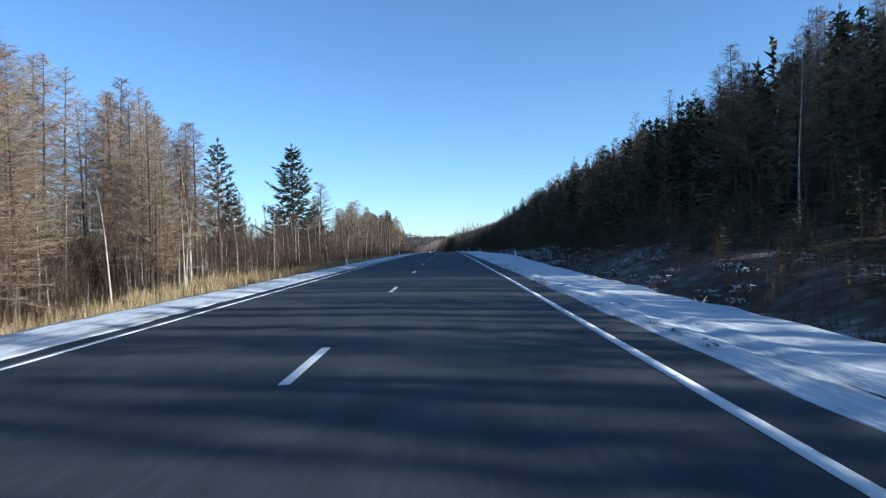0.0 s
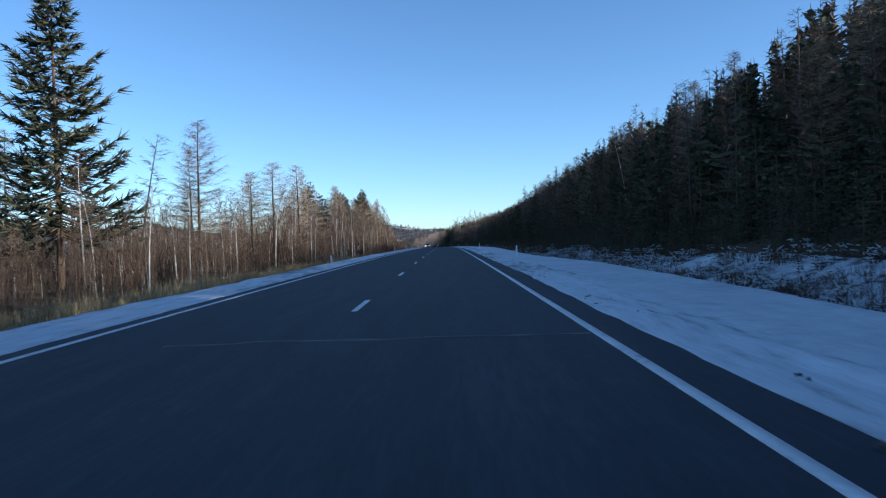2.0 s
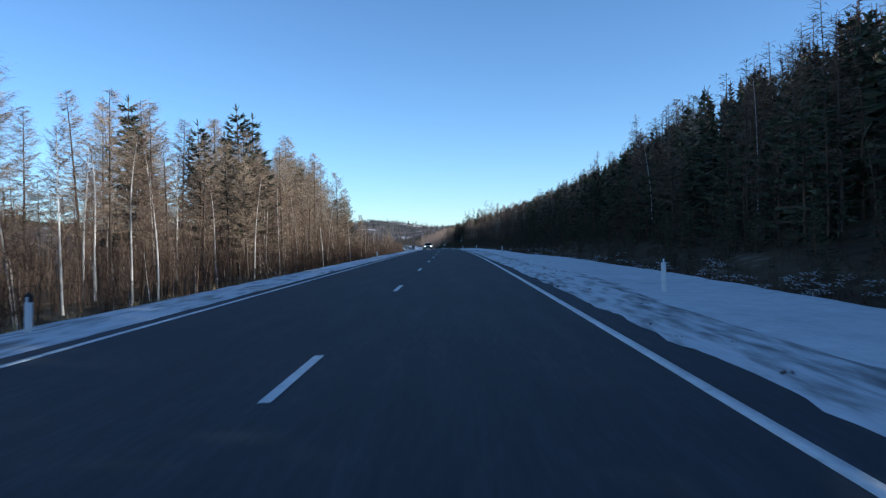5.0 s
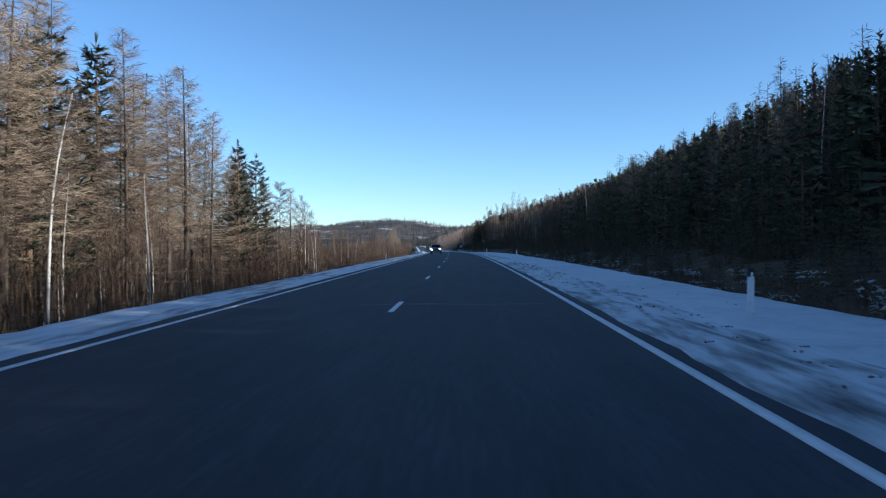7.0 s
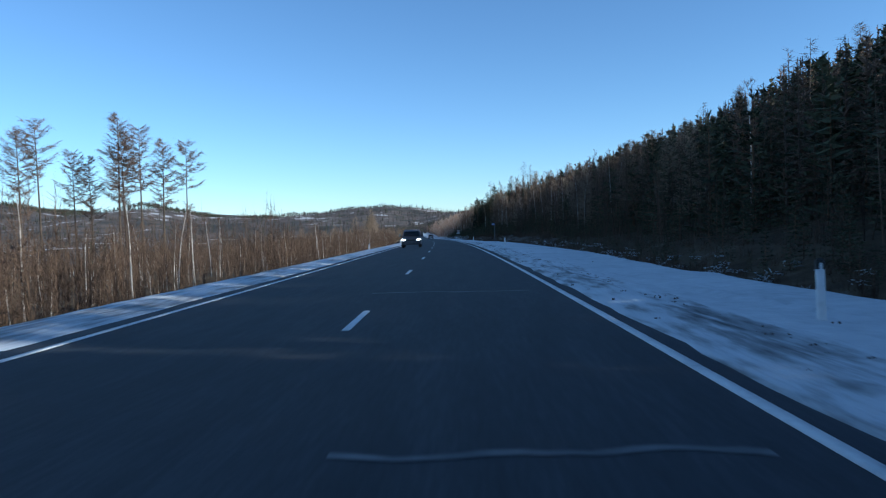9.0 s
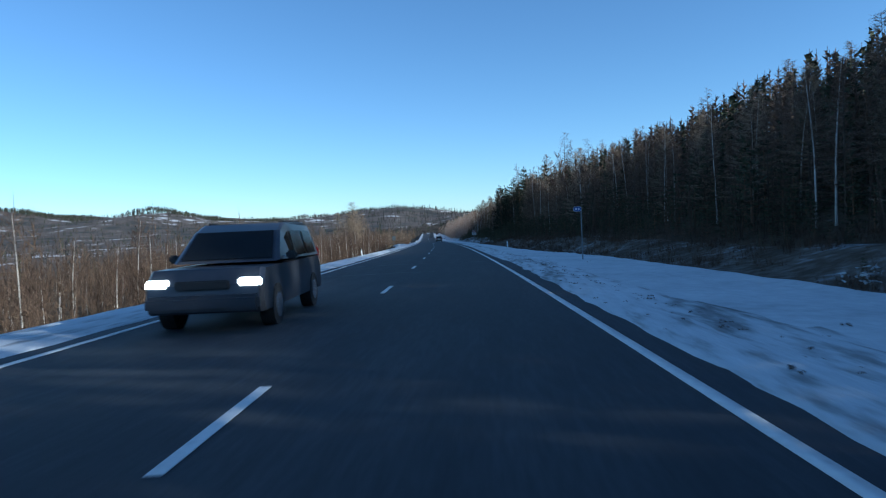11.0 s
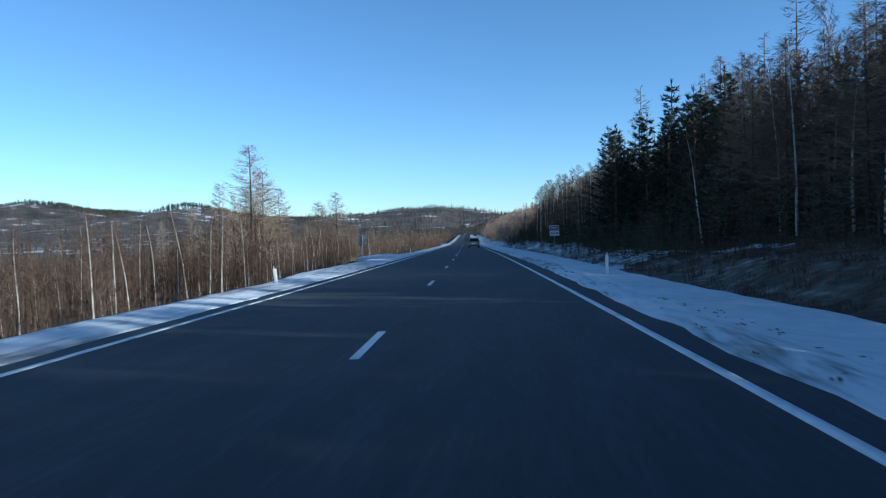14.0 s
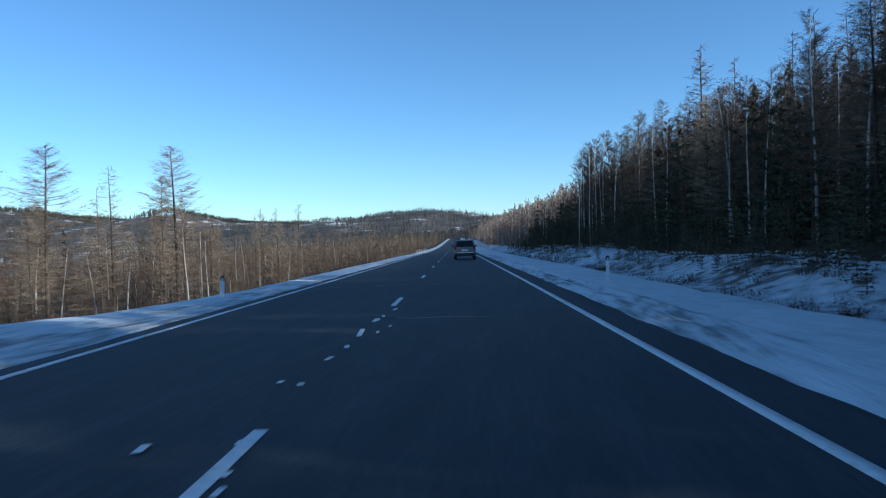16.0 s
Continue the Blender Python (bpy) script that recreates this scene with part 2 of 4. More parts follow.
def box(cx, cy, cz, sx, sy, sz, bevel=0.0, bm=None, rot=None):
    bm = bm or bmesh.new()
    m = Matrix.Translation((cx, cy, cz)) @ (rot or Matrix()) @ Matrix.Diagonal((sx, sy, sz, 1))
    r = bmesh.ops.create_cube(bm, size=1, matrix=m)
    if bevel:
        es = {e for v in r["verts"] for e in v.link_edges}
        bmesh.ops.bevel(bm, geom=list(es), offset=bevel, segments=2, affect="EDGES")
    return bm


def cyl(a, b, r1, r2=None, n=10, bm=None):
    bm = bm or bmesh.new()
    a, b = Vector(a), Vector(b)
    q = (b - a).to_track_quat("Z", "Y").to_matrix().to_4x4()
    bmesh.ops.create_cone(bm, cap_ends=True, segments=n, radius1=r1, radius2=r1 if r2 is None else r2, depth=(b - a).length, matrix=Matrix.Translation((a + b) / 2) @ q)
    return bm


# ---- ground ----
def smooth01(u):
    u = min(max(u, 0.0), 1.0)
    return u * u * (3 - 2 * u)


RIDGE = ((-2600, 95), (-1560, 112), (-1245, 112), (-1003, 68), (-832, 98), (-620, 54), (-480, 52), (-235, 60), (-65, 80), (110, 46), (400, 55), (1500, 95), (2600, 90))


def berm(s):
    """How far the snow berm beside the left shoulder widens round the sign there."""
    return smooth01((s - 412) / 7.0) * smooth01((434 - s) / 8.0)


def left_depth(s):
    return float(np.interp(s, (-40, 50, 110, 200, 290, 340, 600), (0.55, 0.6, 0.9, 1.2, 1.9, 2.2, 2.2)))


def verge_edge(s):
    """Where the flat snow of the right shoulder ends and the weedy bank begins."""
    return float(np.interp(s, (-40, 20, 45, 62, 80, 95, 110, 150, 175, 188, 210, 255, 268, 318, 330, 343, 376, 385, 417, 500, 600), (6.6, 6.6, 7.4, 8.6, 9.0, 7.7, 8.0, 9.2, 9.4, 8.2, 8.4, 8.5, 9.3, 9.4, 8.3, 7.4, 7.1, 6.8, 7.4, 7.3, 8.0)))


def bank_near(s):
    """How far the right bank stands nearer to the road than its farthest line."""
    return max(9.4 - verge_edge(s), 0.0)


def skyline(s):
    """How high the tops of the right wood stand over the road, 18 m right of its axis."""
    return float(np.interp(s, (-20, 20, 30, 38, 45, 60, 75, 85, 100, 140, 160, 180, 200, 220, 260, 285, 310, 330, 345, 355, 370, 385, 395, 415, 425, 437, 443, 448, 455, 465, 477, 490, 500, 510, 523, 560, 640, 900),
                           (9, 9.5, 10.5, 12, 10.5, 11.3, 10, 11.5, 11, 11.3, 11.5, 10.6, 11, 10, 9.5, 9, 9, 8.3, 8.8, 9.8, 9.2, 9, 11, 12.5, 14, 14.5, 11.8, 9.8, 10.3, 10.6, 12.6, 13.4, 12.8, 10.6, 8.8, 10.3, 12, 11)))


def left_skyline(s):
    """How high the tops of the left stands reach over the road, 13 m left of its axis."""
    return float(np.interp(s, (-20, 18, 25, 33, 39, 44, 52, 130, 165, 185, 192, 199, 208, 222, 230, 238, 246), (9, 9, 8.3, 9, 8, 7.5, 6.5, 8, 9.2, 9.8, 9, 11.2, 10.8, 10, 9, 6.5, 4.5)))


def full_height(s, x):
    """Height of a tree of the right wood whose top just reaches the skyline."""
    top = 1.25 + (max(x, 12.0) - 1.5) * (skyline(s) - 1.25) / 16.5
    return top - ground_height(s, x)


def ground_height(s, x):
    """Height of the ground against the road's axis."""
    near = bank_near(s) if x > 0 else 0.0
    bumps = noise.noise(Vector((s * 0.35, x * 0.35, 3.0))) * 0.10 + noise.noise(Vector((s * 0.05, x * 0.05, 9.0))) * 0.5
    if -5.3 <= x <= 8.8 - near:
        z = -0.14
    elif x < 0:
        d = left_depth(s)
        w = 5.3 + 2.6 * berm(s)
        u = (-x - w) / 4.2
        z = -0.14 - (d - 0.14) * smooth01(u) + bumps * smooth01(u)
        z -= 2.5 * smooth01((-x - 30) / 60.0)
        z += bumps * 4 * smooth01((-x - 60) / 100.0)
    else:
        z = float(np.interp(x + near * smooth01((20 - x) / 8.0), (8.8, 10.4, 11.6, 13.2, 15.0, 18.0, 26, 40, 60, 100, 200, 400), (-0.14, -0.42, -0.25, 0.2, 0.4, 1.1, 3.6, 8.6, 15.5, 26, 42, 54)))
        z += 0.12 * near * smooth01((x + near - 10.8) / 2.6)
        z -= 0.42 * smooth01((s - 76) / 14.0) * smooth01((156 - s) / 14.0) * smooth01((x - 10.4) / 2.4) * smooth01((24 - x) / 6.0)
        z -= 0.36 * smooth01((s - 384) / 10.0) * smooth01((438 - s) / 14.0) * smooth01((x - 8.6) / 2.4) * smooth01((24 - x) / 6.0)
        z -= 0.28 * max(z - 1.2, 0.0) * smooth01((s - 290) / 50.0)
        z += bumps * (0.5 + 0.5 * smooth01((x - 10) / 4)) * smooth01((x + near - 8.8) / 1.5)
        z += (0.35 - 0.2 * smooth01((s - 285) / 20) * smooth01((420 - s) / 20)) * noise.noise(Vector((s * 0.16, x * 0.4, 5.0))) * smooth01((x - 10) / 2.5)
    if s > 1000:
        far = smooth01((s - 1350) / 1150.0)
        hill = float(np.interp(x, [r[0] for r in RIDGE], [r[1] for r in RIDGE]))
        hill += 14 * noise.noise(Vector((x * 0.008, s * 0.008, 1.0))) + 6 * noise.noise(Vector((x * 0.03, s * 0.03, 2.0)))
        z = z * (1 - far) + hill * far
    return z


_rows = list(np.arange(-150, 520, 2.5)) + list(np.arange(520, 1000, 12)) + list(np.arange(1000, 2800, 40)) + [2900, 3100, 3400, 3800, 4200]
_half = [0, 2.5, 5.3, 5.9, 6.6, 7.3, 8.1, 9.0, 10, 11.5, 13.5, 16, 20, 25, 32, 42, 55, 75, 100, 140, 190, 250, 330, 430, 540, 660, 780, 900, 1020, 1150, 1300, 1500, 1800, 2200, 2600]
_right = [2.5, 5.3, 8.0, 8.8, 9.3, 9.8, 10.4, 11, 11.6, 12.3, 13.2, 14, 15, 16.5, 18, 21, 25, 32, 42, 55, 75, 100, 140, 190, 250, 330, 430, 600, 800, 1100, 1500, 2000, 2600]
_cols = [-v for v in reversed(_half)] + _right
_verts, _faces, _mi = [], [], []
for s in _rows:
    for x in _cols:
        _verts.append(road_point(float(s), float(x), ground_height(float(s), float(x))))
_nc = len(_cols)
for i in range(len(_rows) - 1):
    for j in range(_nc - 1):
        _faces.append((i * _nc + j, i * _nc + j + 1, (i + 1) * _nc + j + 1, (i + 1) * _nc + j))
        x, s = (_cols[j] + _cols[j + 1]) / 2, _rows[i]
        if s > 1150 or x < -125 + 60 * noise.noise(Vector((s * 0.02, x * 0.01, 2.0))):
            k = 3
        elif x < -9.5:
            k = 0
        elif x < 0:
            k = 1 if s < 130 else 0
        elif 104 < s < 290 and x > verge_edge(s) + 0.9:
            k = 0
        elif x < (14.0 if 290 < s < 396 else 12.0):
            e = 14 * noise.noise(Vector((s * 0.2, x * 0.5, 21.0)))
            k = 2 if 52 < s + e < 150 or s + e > 396 else 4
        else:
            k = 0
        _mi.append(k)
ground = tagged(new("ground", mesh_from("ground", _verts, _faces, [LITTER, GRASSLAND, BANK, HAZY_HILL, WEEDY], _mi, smooth=True)), "wintry forest floor with dry grass and patchy snow", "ground", kind="structure")


# ---- road ----
def strip(name, rows, columns, height, mats, label, category, parent=None, under=0.25):
    """A long slab along the road: columns(s) gives the x of each column, height(s, x) its top; closed below by skirts."""
    verts, faces = [], []
    n = None
    for s in rows:
        xs = columns(s)
        n = len(xs) + 2
        tops = [height(s, x, k / (len(xs) - 1)) for k, x in enumerate(xs)]
        verts.append(road_point(s, xs[0], tops[0] - under))
        verts += [road_point(s, x, z) for x, z in zip(xs, tops)]
        verts.append(road_point(s, xs[-1], tops[-1] - under))
    for i in range(len(rows) - 1):
        for j in range(n - 1):
            a = i * n + j
            faces.append((a, a + 1, a + n + 1, a + n))
    ob = new(name, mesh_from(name, verts, faces, mats, smooth=True))
    if parent:
        ob.parent = parent
        return tagged(ob, label)
    return tagged(ob, label, category, kind="structure")


ROAD_ROWS = [float(v) for v in np.arange(-140, 620, 3.0)] + [float(v) for v in np.arange(620, 1060, 20)]
NEAR_ROWS = [float(v) for v in np.arange(-40, 520, 0.7)] + [float(v) for v in np.arange(520, 1050, 10)]


def crown(s, x, k=0):
    return -0.01 * abs(x)


road = strip("road", ROAD_ROWS, lambda s: (-4.5, -3.6, -1.8, 0, 1.8, 3.6, 5.2), crown, [ASPHALT], "dark grey asphalt two-lane road with worn wheel tracks", "road")
for name, x, w in (("edge_line_left", -3.6, 0.065), ("edge_line_right", 3.6, 0.065)):
    strip(name, ROAD_ROWS, lambda s, x=x, w=w: (x - w, x + w), lambda s, x, k: crown(s, x) + 0.006, [PAINT], "worn white painted edge line", "road marking", parent=road, under=0.004)


def dash_mesh():
    bm = box(0, 1.12, 0.004, 0.108, 2.24, 0.006, 0.002)
    me = bpy.data.meshes.new("centre_dash")
    bm.to_mesh(me)
    bm.free()
    me.materials.append(PAINT)
    return me


_dash = dash_mesh()
for k in range(-4, 86):
    s = 12.0 * k
    ob = new("centre_dash", _dash)
    ob.parent = road
    m = road_pose(s, 0, 0.0)
    ob.matrix_basis = m @ pose(0, 0, 0, math.degrees(math.atan(grade_at(s + 1))), 0, 0)


# streaks of sunlight painted pale across the lanes, crack-shaped: s, x from, x to
for s, x0, x1 in ((49, -3.2, 3.4), (56.5, -2.0, 3.5), (83, -3.0, 0.8), (106, -3.3, 1.5), (108, -2.0, 2.4), (193.6, -0.8, 3.0), (210, -3.0, 0.5), (221, 1.2, 3.4), (225.7, -3.2, -0.4),
                  (234.9, 0.7, 3.2), (245.6, -0.3, 3.0), (309, -3.4, 1.0), (317, -3.5, 3.2), (338.7, -1.2, 3.2), (354, -3.2, 1.2), (378.5, -0.5, 3.4), (390, -3.2, 0.5), (405.5, -0.2, 3.2), (429.5, 0.3, 2.4), (440, -3.2, 2.0)):
    vs, fs = [], []
    n = int((x1 - x0) / 0.12)
    for i in range(n + 1):
        x = x0 + (x1 - x0) * i / n
        d = 0.16 * noise.noise(Vector((x * 1.3, s, 0))) + 0.05 * noise.noise(Vector((x * 7, s, 3)))
        w = 0.05 + 0.05 * noise.noise(Vector((x * 2.1, s, 7)))
        for e in (-w, w):
            vs.append(road_point(s + d + e, x, crown(s, x) + 0.005))
        if i:
            fs.append((2 * i - 2, 2 * i, 2 * i + 1, 2 * i - 1))
    part_mesh("frost_crack", mesh_from("frost_crack", vs, fs, [SUN_STREAK]), road, "pale sun streak painted in the shape of a crack")


# flecks of an older centre line
_fleck = box(0, 0, 0.004, 0.045, 0.2, 0.006, 0.002)
_fm = bpy.data.meshes.new("paint_fleck")
_fleck.to_mesh(_fm)
_fleck.free()
_fm.materials.append(PAINT)
_fr = np.random.default_rng(3)
_flecks = [(429.3, -0.04, 1.8, 2.6), (427.6, -0.06, 1.6, 4.2), (426.2, -0.04, 1.4, 1.2), (431.2, 0.12, 1.5, 1.4)]
_flecks += [(_fr.uniform(421, 431), _fr.normal(-0.03, 0.1 if i % 4 else 0.25), _fr.uniform(0.7, 1.6), _fr.uniform(0.4, 1.3)) for i in range(11)]
for s, x, a, b in _flecks:
    ob = new("paint_fleck", _fm)
    ob.parent = road
    ob.matrix_basis = road_pose(s, x, 0.0, _fr.uniform(-8, 8)) @ pose(0, 0, 0, math.degrees(math.atan(grade_at(s))), 0, 0) @ Matrix.Diagonal((a, b, 1, 1))


# ---- snow on the verges ----
def jag(s, seed, size):
    return size * (noise.noise(Vector((s * 0.45, seed, 0))) + 0.6 * noise.noise(Vector((s * 1.7, seed, 4))) + 0.8 * noise.noise(Vector((s * 0.06, seed, 8))))


def left_columns(s):
    a = -4.0 + jag(s, 1.0, 0.10)
    b = -5.45 - 0.75 * smooth01((s - 385) / 10.0) * smooth01((440 - s) / 8.0) - 1.6 * berm(s) + jag(s, 2.0, 0.16)
    return [b + (a - b) * u for u in (0, 0.06, 0.14, 0.25, 0.4, 0.55, 0.7, 0.85, 0.94, 1)]


def left_top(s, x, k):
    edge = min(k, 1 - k)
    base = -0.045 + 0.05 * smooth01((0.9 - k) / 0.5) + 0.16 * berm(s) * smooth01(k / 0.3) * smooth01((0.97 - k) / 0.55)
    return base * 1.0 + (0.03 * noise.noise(Vector((s * 0.9, x * 1.5, 0))) + 0.02) * smooth01(edge / 0.12) - 0.16 * (1 - smooth01(k / 0.10))


def right_columns(s):
    inner = float(np.interp(s, (-40, 20, 60, 110, 150, 185, 230, 300, 345, 400, 600), (4.25, 4.25, 4.2, 4.2, 4.0, 3.88, 3.88, 4.0, 4.0, 4.2, 4.2)))
    a = inner + jag(s, 5.0, 0.09)
    b = verge_edge(s) + 0.25 + jag(s, 6.0, 0.3)
    return [a + (b - a) * u for u in (0, 0.03, 0.08, *np.linspace(0.12, 0.92, 25), 0.96, 1)]


TURN_OFFS = ((208, 236, 4.4, 8.2), (226, 262, 4.6, 8.6), (322, 352, 4.5, 9.0), (180, 206, 4.6, 7.4), (14, 40, 4.5, 6.6), (26, 60, 4.6, 8.0))


def right_top(s, x, k):
    edge = min(k, 1 - k)
    ruts = 0.03 * noise.noise(Vector((s * 0.05, x * 3.4, 0))) + 0.03 * noise.noise(Vector((s * 0.7, x * 1.1, 2)))
    ruts += 0.022 * math.sin((x - 4.4) * 9.0 + 0.8 * noise.noise(Vector((s * 0.03, 0, 4)))) * smooth01((5.6 - x) / 0.6)
    for s0, s1, x0, x1 in TURN_OFFS:
        if s0 < s < s1:
            u = (s - s0) / (s1 - s0)
            d = x - (x1 + (x0 - x1) * u ** 0.8)
            ruts += 0.06 * math.exp(-(d / 0.12) ** 2) - 0.035 * math.exp(-((d - 0.3) / 0.14) ** 2)
    down = -0.052 - 0.02 * (x - 4.5)
    if x > verge_edge(s) - 0.6:
        down = max(down, ground_height(s, x) + 0.05)
    return down + (0.05 + ruts) * smooth01(edge / 0.1) - 0.05 * (1 - smooth01((1 - k) / 0.1))


strip("snow_verge_left", NEAR_ROWS, left_columns, left_top, [SNOW_DIRTY], "thin snow with dirt streaks on the road shoulder", "snow")
_right_snow = strip("snow_verge_right", NEAR_ROWS, right_columns, right_top, [SNOW, SNOW_DIRTY], "compacted snow with tyre tracks on the wide shoulder", "snow")
_across = len(right_columns(0.0)) + 1
_idx = [1 if (i % _across) < 9 + 4 * noise.noise(Vector((i // _across * 0.05, 0, 11.0))) else 0 for i in range(len(_right_snow.data.polygons))]
_right_snow.data.polygons.foreach_set("material_index", _idx)

# ---- trees ----
rng = np.random.default_rng(7)


class Shape:
    """Collects tapered stems as triangles, with a material number for each."""

    def __init__(self):
        self.v, self.f, self.m, self.n = [], [], [], 0

    def add(self, v, f, m):
        self.v.append(v)
        self.f.append(f + self.n)
        self.m.append(np.full(len(f), m))
        self.n += len(v)

    def tube(self, pts, radii, sides, m):
        pts = np.asarray(pts, float)
        k = len(pts)
        d = np.gradient(pts, axis=0)
        d /= np.linalg.norm(d, axis=1)[:, None] + 1e-9
        ref = np.where(np.abs(d[:, 2:3]) > 0.9, np.array([[1.0, 0, 0]]), np.array([[0, 0, 1.0]]))
        a = np.cross(d, ref)
        a /= np.linalg.norm(a, axis=1)[:, None] + 1e-9
        b = np.cross(d, a)
        ang = np.arange(sides) * 2 * np.pi / sides
        v = pts[:, None] + np.asarray(radii)[:, None, None] * (np.cos(ang)[None, :, None] * a[:, None] + np.sin(ang)[None, :, None] * b[:, None])
        f = []
        for i in range(k - 1):
            for j in range(sides):
                p, q = i * sides + j, i * sides + (j + 1) % sides
                f += [(p, q, q + sides), (p, q + sides, p + sides)]
        self.add(v.reshape(-1, 3), np.array(f), m)

    def cones(self, base, tip, r, m):
        """Many thin three-sided spikes at once."""
        base, tip = np.asarray(base, float), np.asarray(tip, float)
        k = len(base)
        d = tip - base
        d /= np.linalg.norm(d, axis=1)[:, None] + 1e-9
        ref = np.where(np.abs(d[:, 2:3]) > 0.9, np.array([[1.0, 0, 0]]), np.array([[0, 0, 1.0]]))
        a = np.cross(d, ref)
        a /= np.linalg.norm(a, axis=1)[:, None] + 1e-9
        b = np.cross(d, a)
        r = np.broadcast_to(np.asarray(r, float), (k,))[:, None]
        v = np.stack([base + r * a, base - 0.5 * r * a + 0.87 * r * b, base - 0.5 * r * a - 0.87 * r * b, tip], 1).reshape(-1, 3)
        o = np.arange(k)[:, None] * 4
        f = np.concatenate([o + np.array([[0, 1, 3]]), o + np.array([[1, 2, 3]]), o + np.array([[2, 0, 3]])])
        self.add(v, f, m)

    def blades(self, base, tip, r, m):
        """Many fine tapered slivers at once, for twigs and needles."""
        base, tip = np.asarray(base, float), np.asarray(tip, float)
        k = len(base)
        a = unit(np.cross(tip - base, rng.normal(0, 1, (k, 3)))) * np.broadcast_to(np.asarray(r, float), (k,))[:, None]
        v = np.stack([base + a, base - a, tip], 1).reshape(-1, 3)
        self.add(v, np.arange(3 * k).reshape(-1, 3), m)

    def arrays(self):
        return np.concatenate(self.v), np.concatenate(self.f), np.concatenate(self.m)

    def mesh(self, name, mats):
        return tri_mesh(name, *self.arrays()[:2], mats, self.arrays()[2])


def unit(v):
    return v / (np.linalg.norm(v, axis=-1, keepdims=True) + 1e-9)


def stem(h, r, bend, k=8):
    z = np.linspace(0, 1, k)
    ph = rng.uniform(0, 6.28, 2)
    x = bend * h * (z ** 1.5 * math.cos(ph[0]) + 0.25 * np.sin(z * 5 + ph[1]) * z)
    y = bend * h * (z ** 1.5 * math.sin(ph[0]) + 0.25 * np.cos(z * 4 + ph[0]) * z)
    return np.stack([x - x[0], y - y[0], z * h - 0.25], 1), r * (1 - 0.93 * z ** 0.9) + 0.004


def along(pts, u):
    z = np.linspace(0, 1, len(pts))
    return np.array([np.interp(u, z, pts[:, c]) for c in range(3)]).T


def larch(h, low=0.22, branches=85, spread=0.16, twigs=10, lift=0.0, thick=0.0064, simple=False, taper=0.85):
    """Bare larch: straight trunk, level branches in a narrow cone, fine twigs. Returns trunk and crown."""
    trunk, crown_ = Shape(), Shape()
    pts, rad = stem(h, 0.0095 * h + 0.01, 0.012, 4 if simple else 8)
    trunk.tube(pts, rad, 4 if simple else 6, 0)
    for i in range(branches):
        u = low + (0.99 - low) * (i + rng.uniform(0, 1)) / branches
        length = h * spread * ((1 - u) / (1 - low)) ** taper * rng.uniform(0.7, 1.1) + 0.12
        if u < low + 0.1:
            length *= rng.uniform(0.3, 0.95)
        a = rng.uniform(0, 2 * math.pi)
        p0 = along(pts, u)
        out = np.array([math.cos(a), math.sin(a), 0])
        rise = lift + 0.75 * (u - 0.35) + rng.uniform(-0.12, 0.16)
        p1 = p0 + out * length * 0.55 + np.array([0, 0, length * rise * 0.35])
        p2 = p0 + out * length + np.array([0, 0, length * (rise + 0.12)])
        if simple:
            crown_.blades(p0[None], p2[None], 0.008 + length * 0.012, 0)
        else:
            crown_.cones(p0[None], p1[None], 0.004 + length * 0.008, 0)
            crown_.cones((p0 + (p1 - p0) * 0.6)[None], p2[None], 0.003 + length * 0.005, 0)
        n = int(twigs * (0.3 + 1.7 * length / (h * spread)))
        w = rng.uniform(0.12, 1.0, n)[:, None]
        base = np.where(w < 0.55, p0 + (p1 - p0) * w / 0.55, p1 + (p2 - p1) * (w - 0.55) / 0.45)
        side = np.array([-out[1], out[0], 0]) * rng.choice([-1, 1], n)[:, None]
        d = unit(out * rng.uniform(0.3, 1.0, n)[:, None] + side * rng.uniform(0.2, 1.2, n)[:, None] + np.array([0, 0, 1]) * rng.uniform(-0.5, 0.6, n)[:, None])
        crown_.blades(base, base + d * (rng.uniform(0.14, 0.52, n) * (0.5 + 0.06 * h))[:, None], thick * rng.uniform(0.7, 1.3, n), 0)
    return trunk, crown_


def birch(h, low=0.3, branches=34, twigs=12, bend=0.05, r=None):
    """Bare young birch: thin pale trunk, rising branches, fine brown twigs."""
    trunk, crown_ = Shape(), Shape()
    pts, rad = stem(h, r or 0.0062 * h + 0.012, bend)
    trunk.tube(pts, rad, 6, 0)
    for i in range(branches):
        u = low + (0.98 - low) * (i + rng.uniform(0, 1)) / branches
        length = h * 0.31 * (1.0 - u) ** 0.6 * rng.uniform(0.45, 1.15) + 0.14
        a = rng.uniform(0, 2 * math.pi)
        out = np.array([math.cos(a), math.sin(a), 0]) * rng.uniform(0.55, 1.5)
        p0 = along(pts, u)
        p2 = p0 + unit(out + np.array([0, 0, 1.0])) * length
        p1 = (p0 + p2) / 2 + out * length * 0.12
        crown_.cones(p0[None], p2[None], 0.003 + length * 0.006, 0)
        w = rng.uniform(0.2, 1.0, twigs)[:, None]
        base = p0 + (p2 - p0) * w
        d = unit(out * 0.7 + rng.normal(0, 0.6, (twigs, 3)) + np.array([0, 0, 0.35]))
        crown_.blades(base, base + d * (rng.uniform(0.15, 0.5, twigs) * (0.6 + 0.6 * (1 - u)))[:, None], 0.0040 * rng.uniform(0.7, 1.3, twigs), 0)
    return trunk, crown_


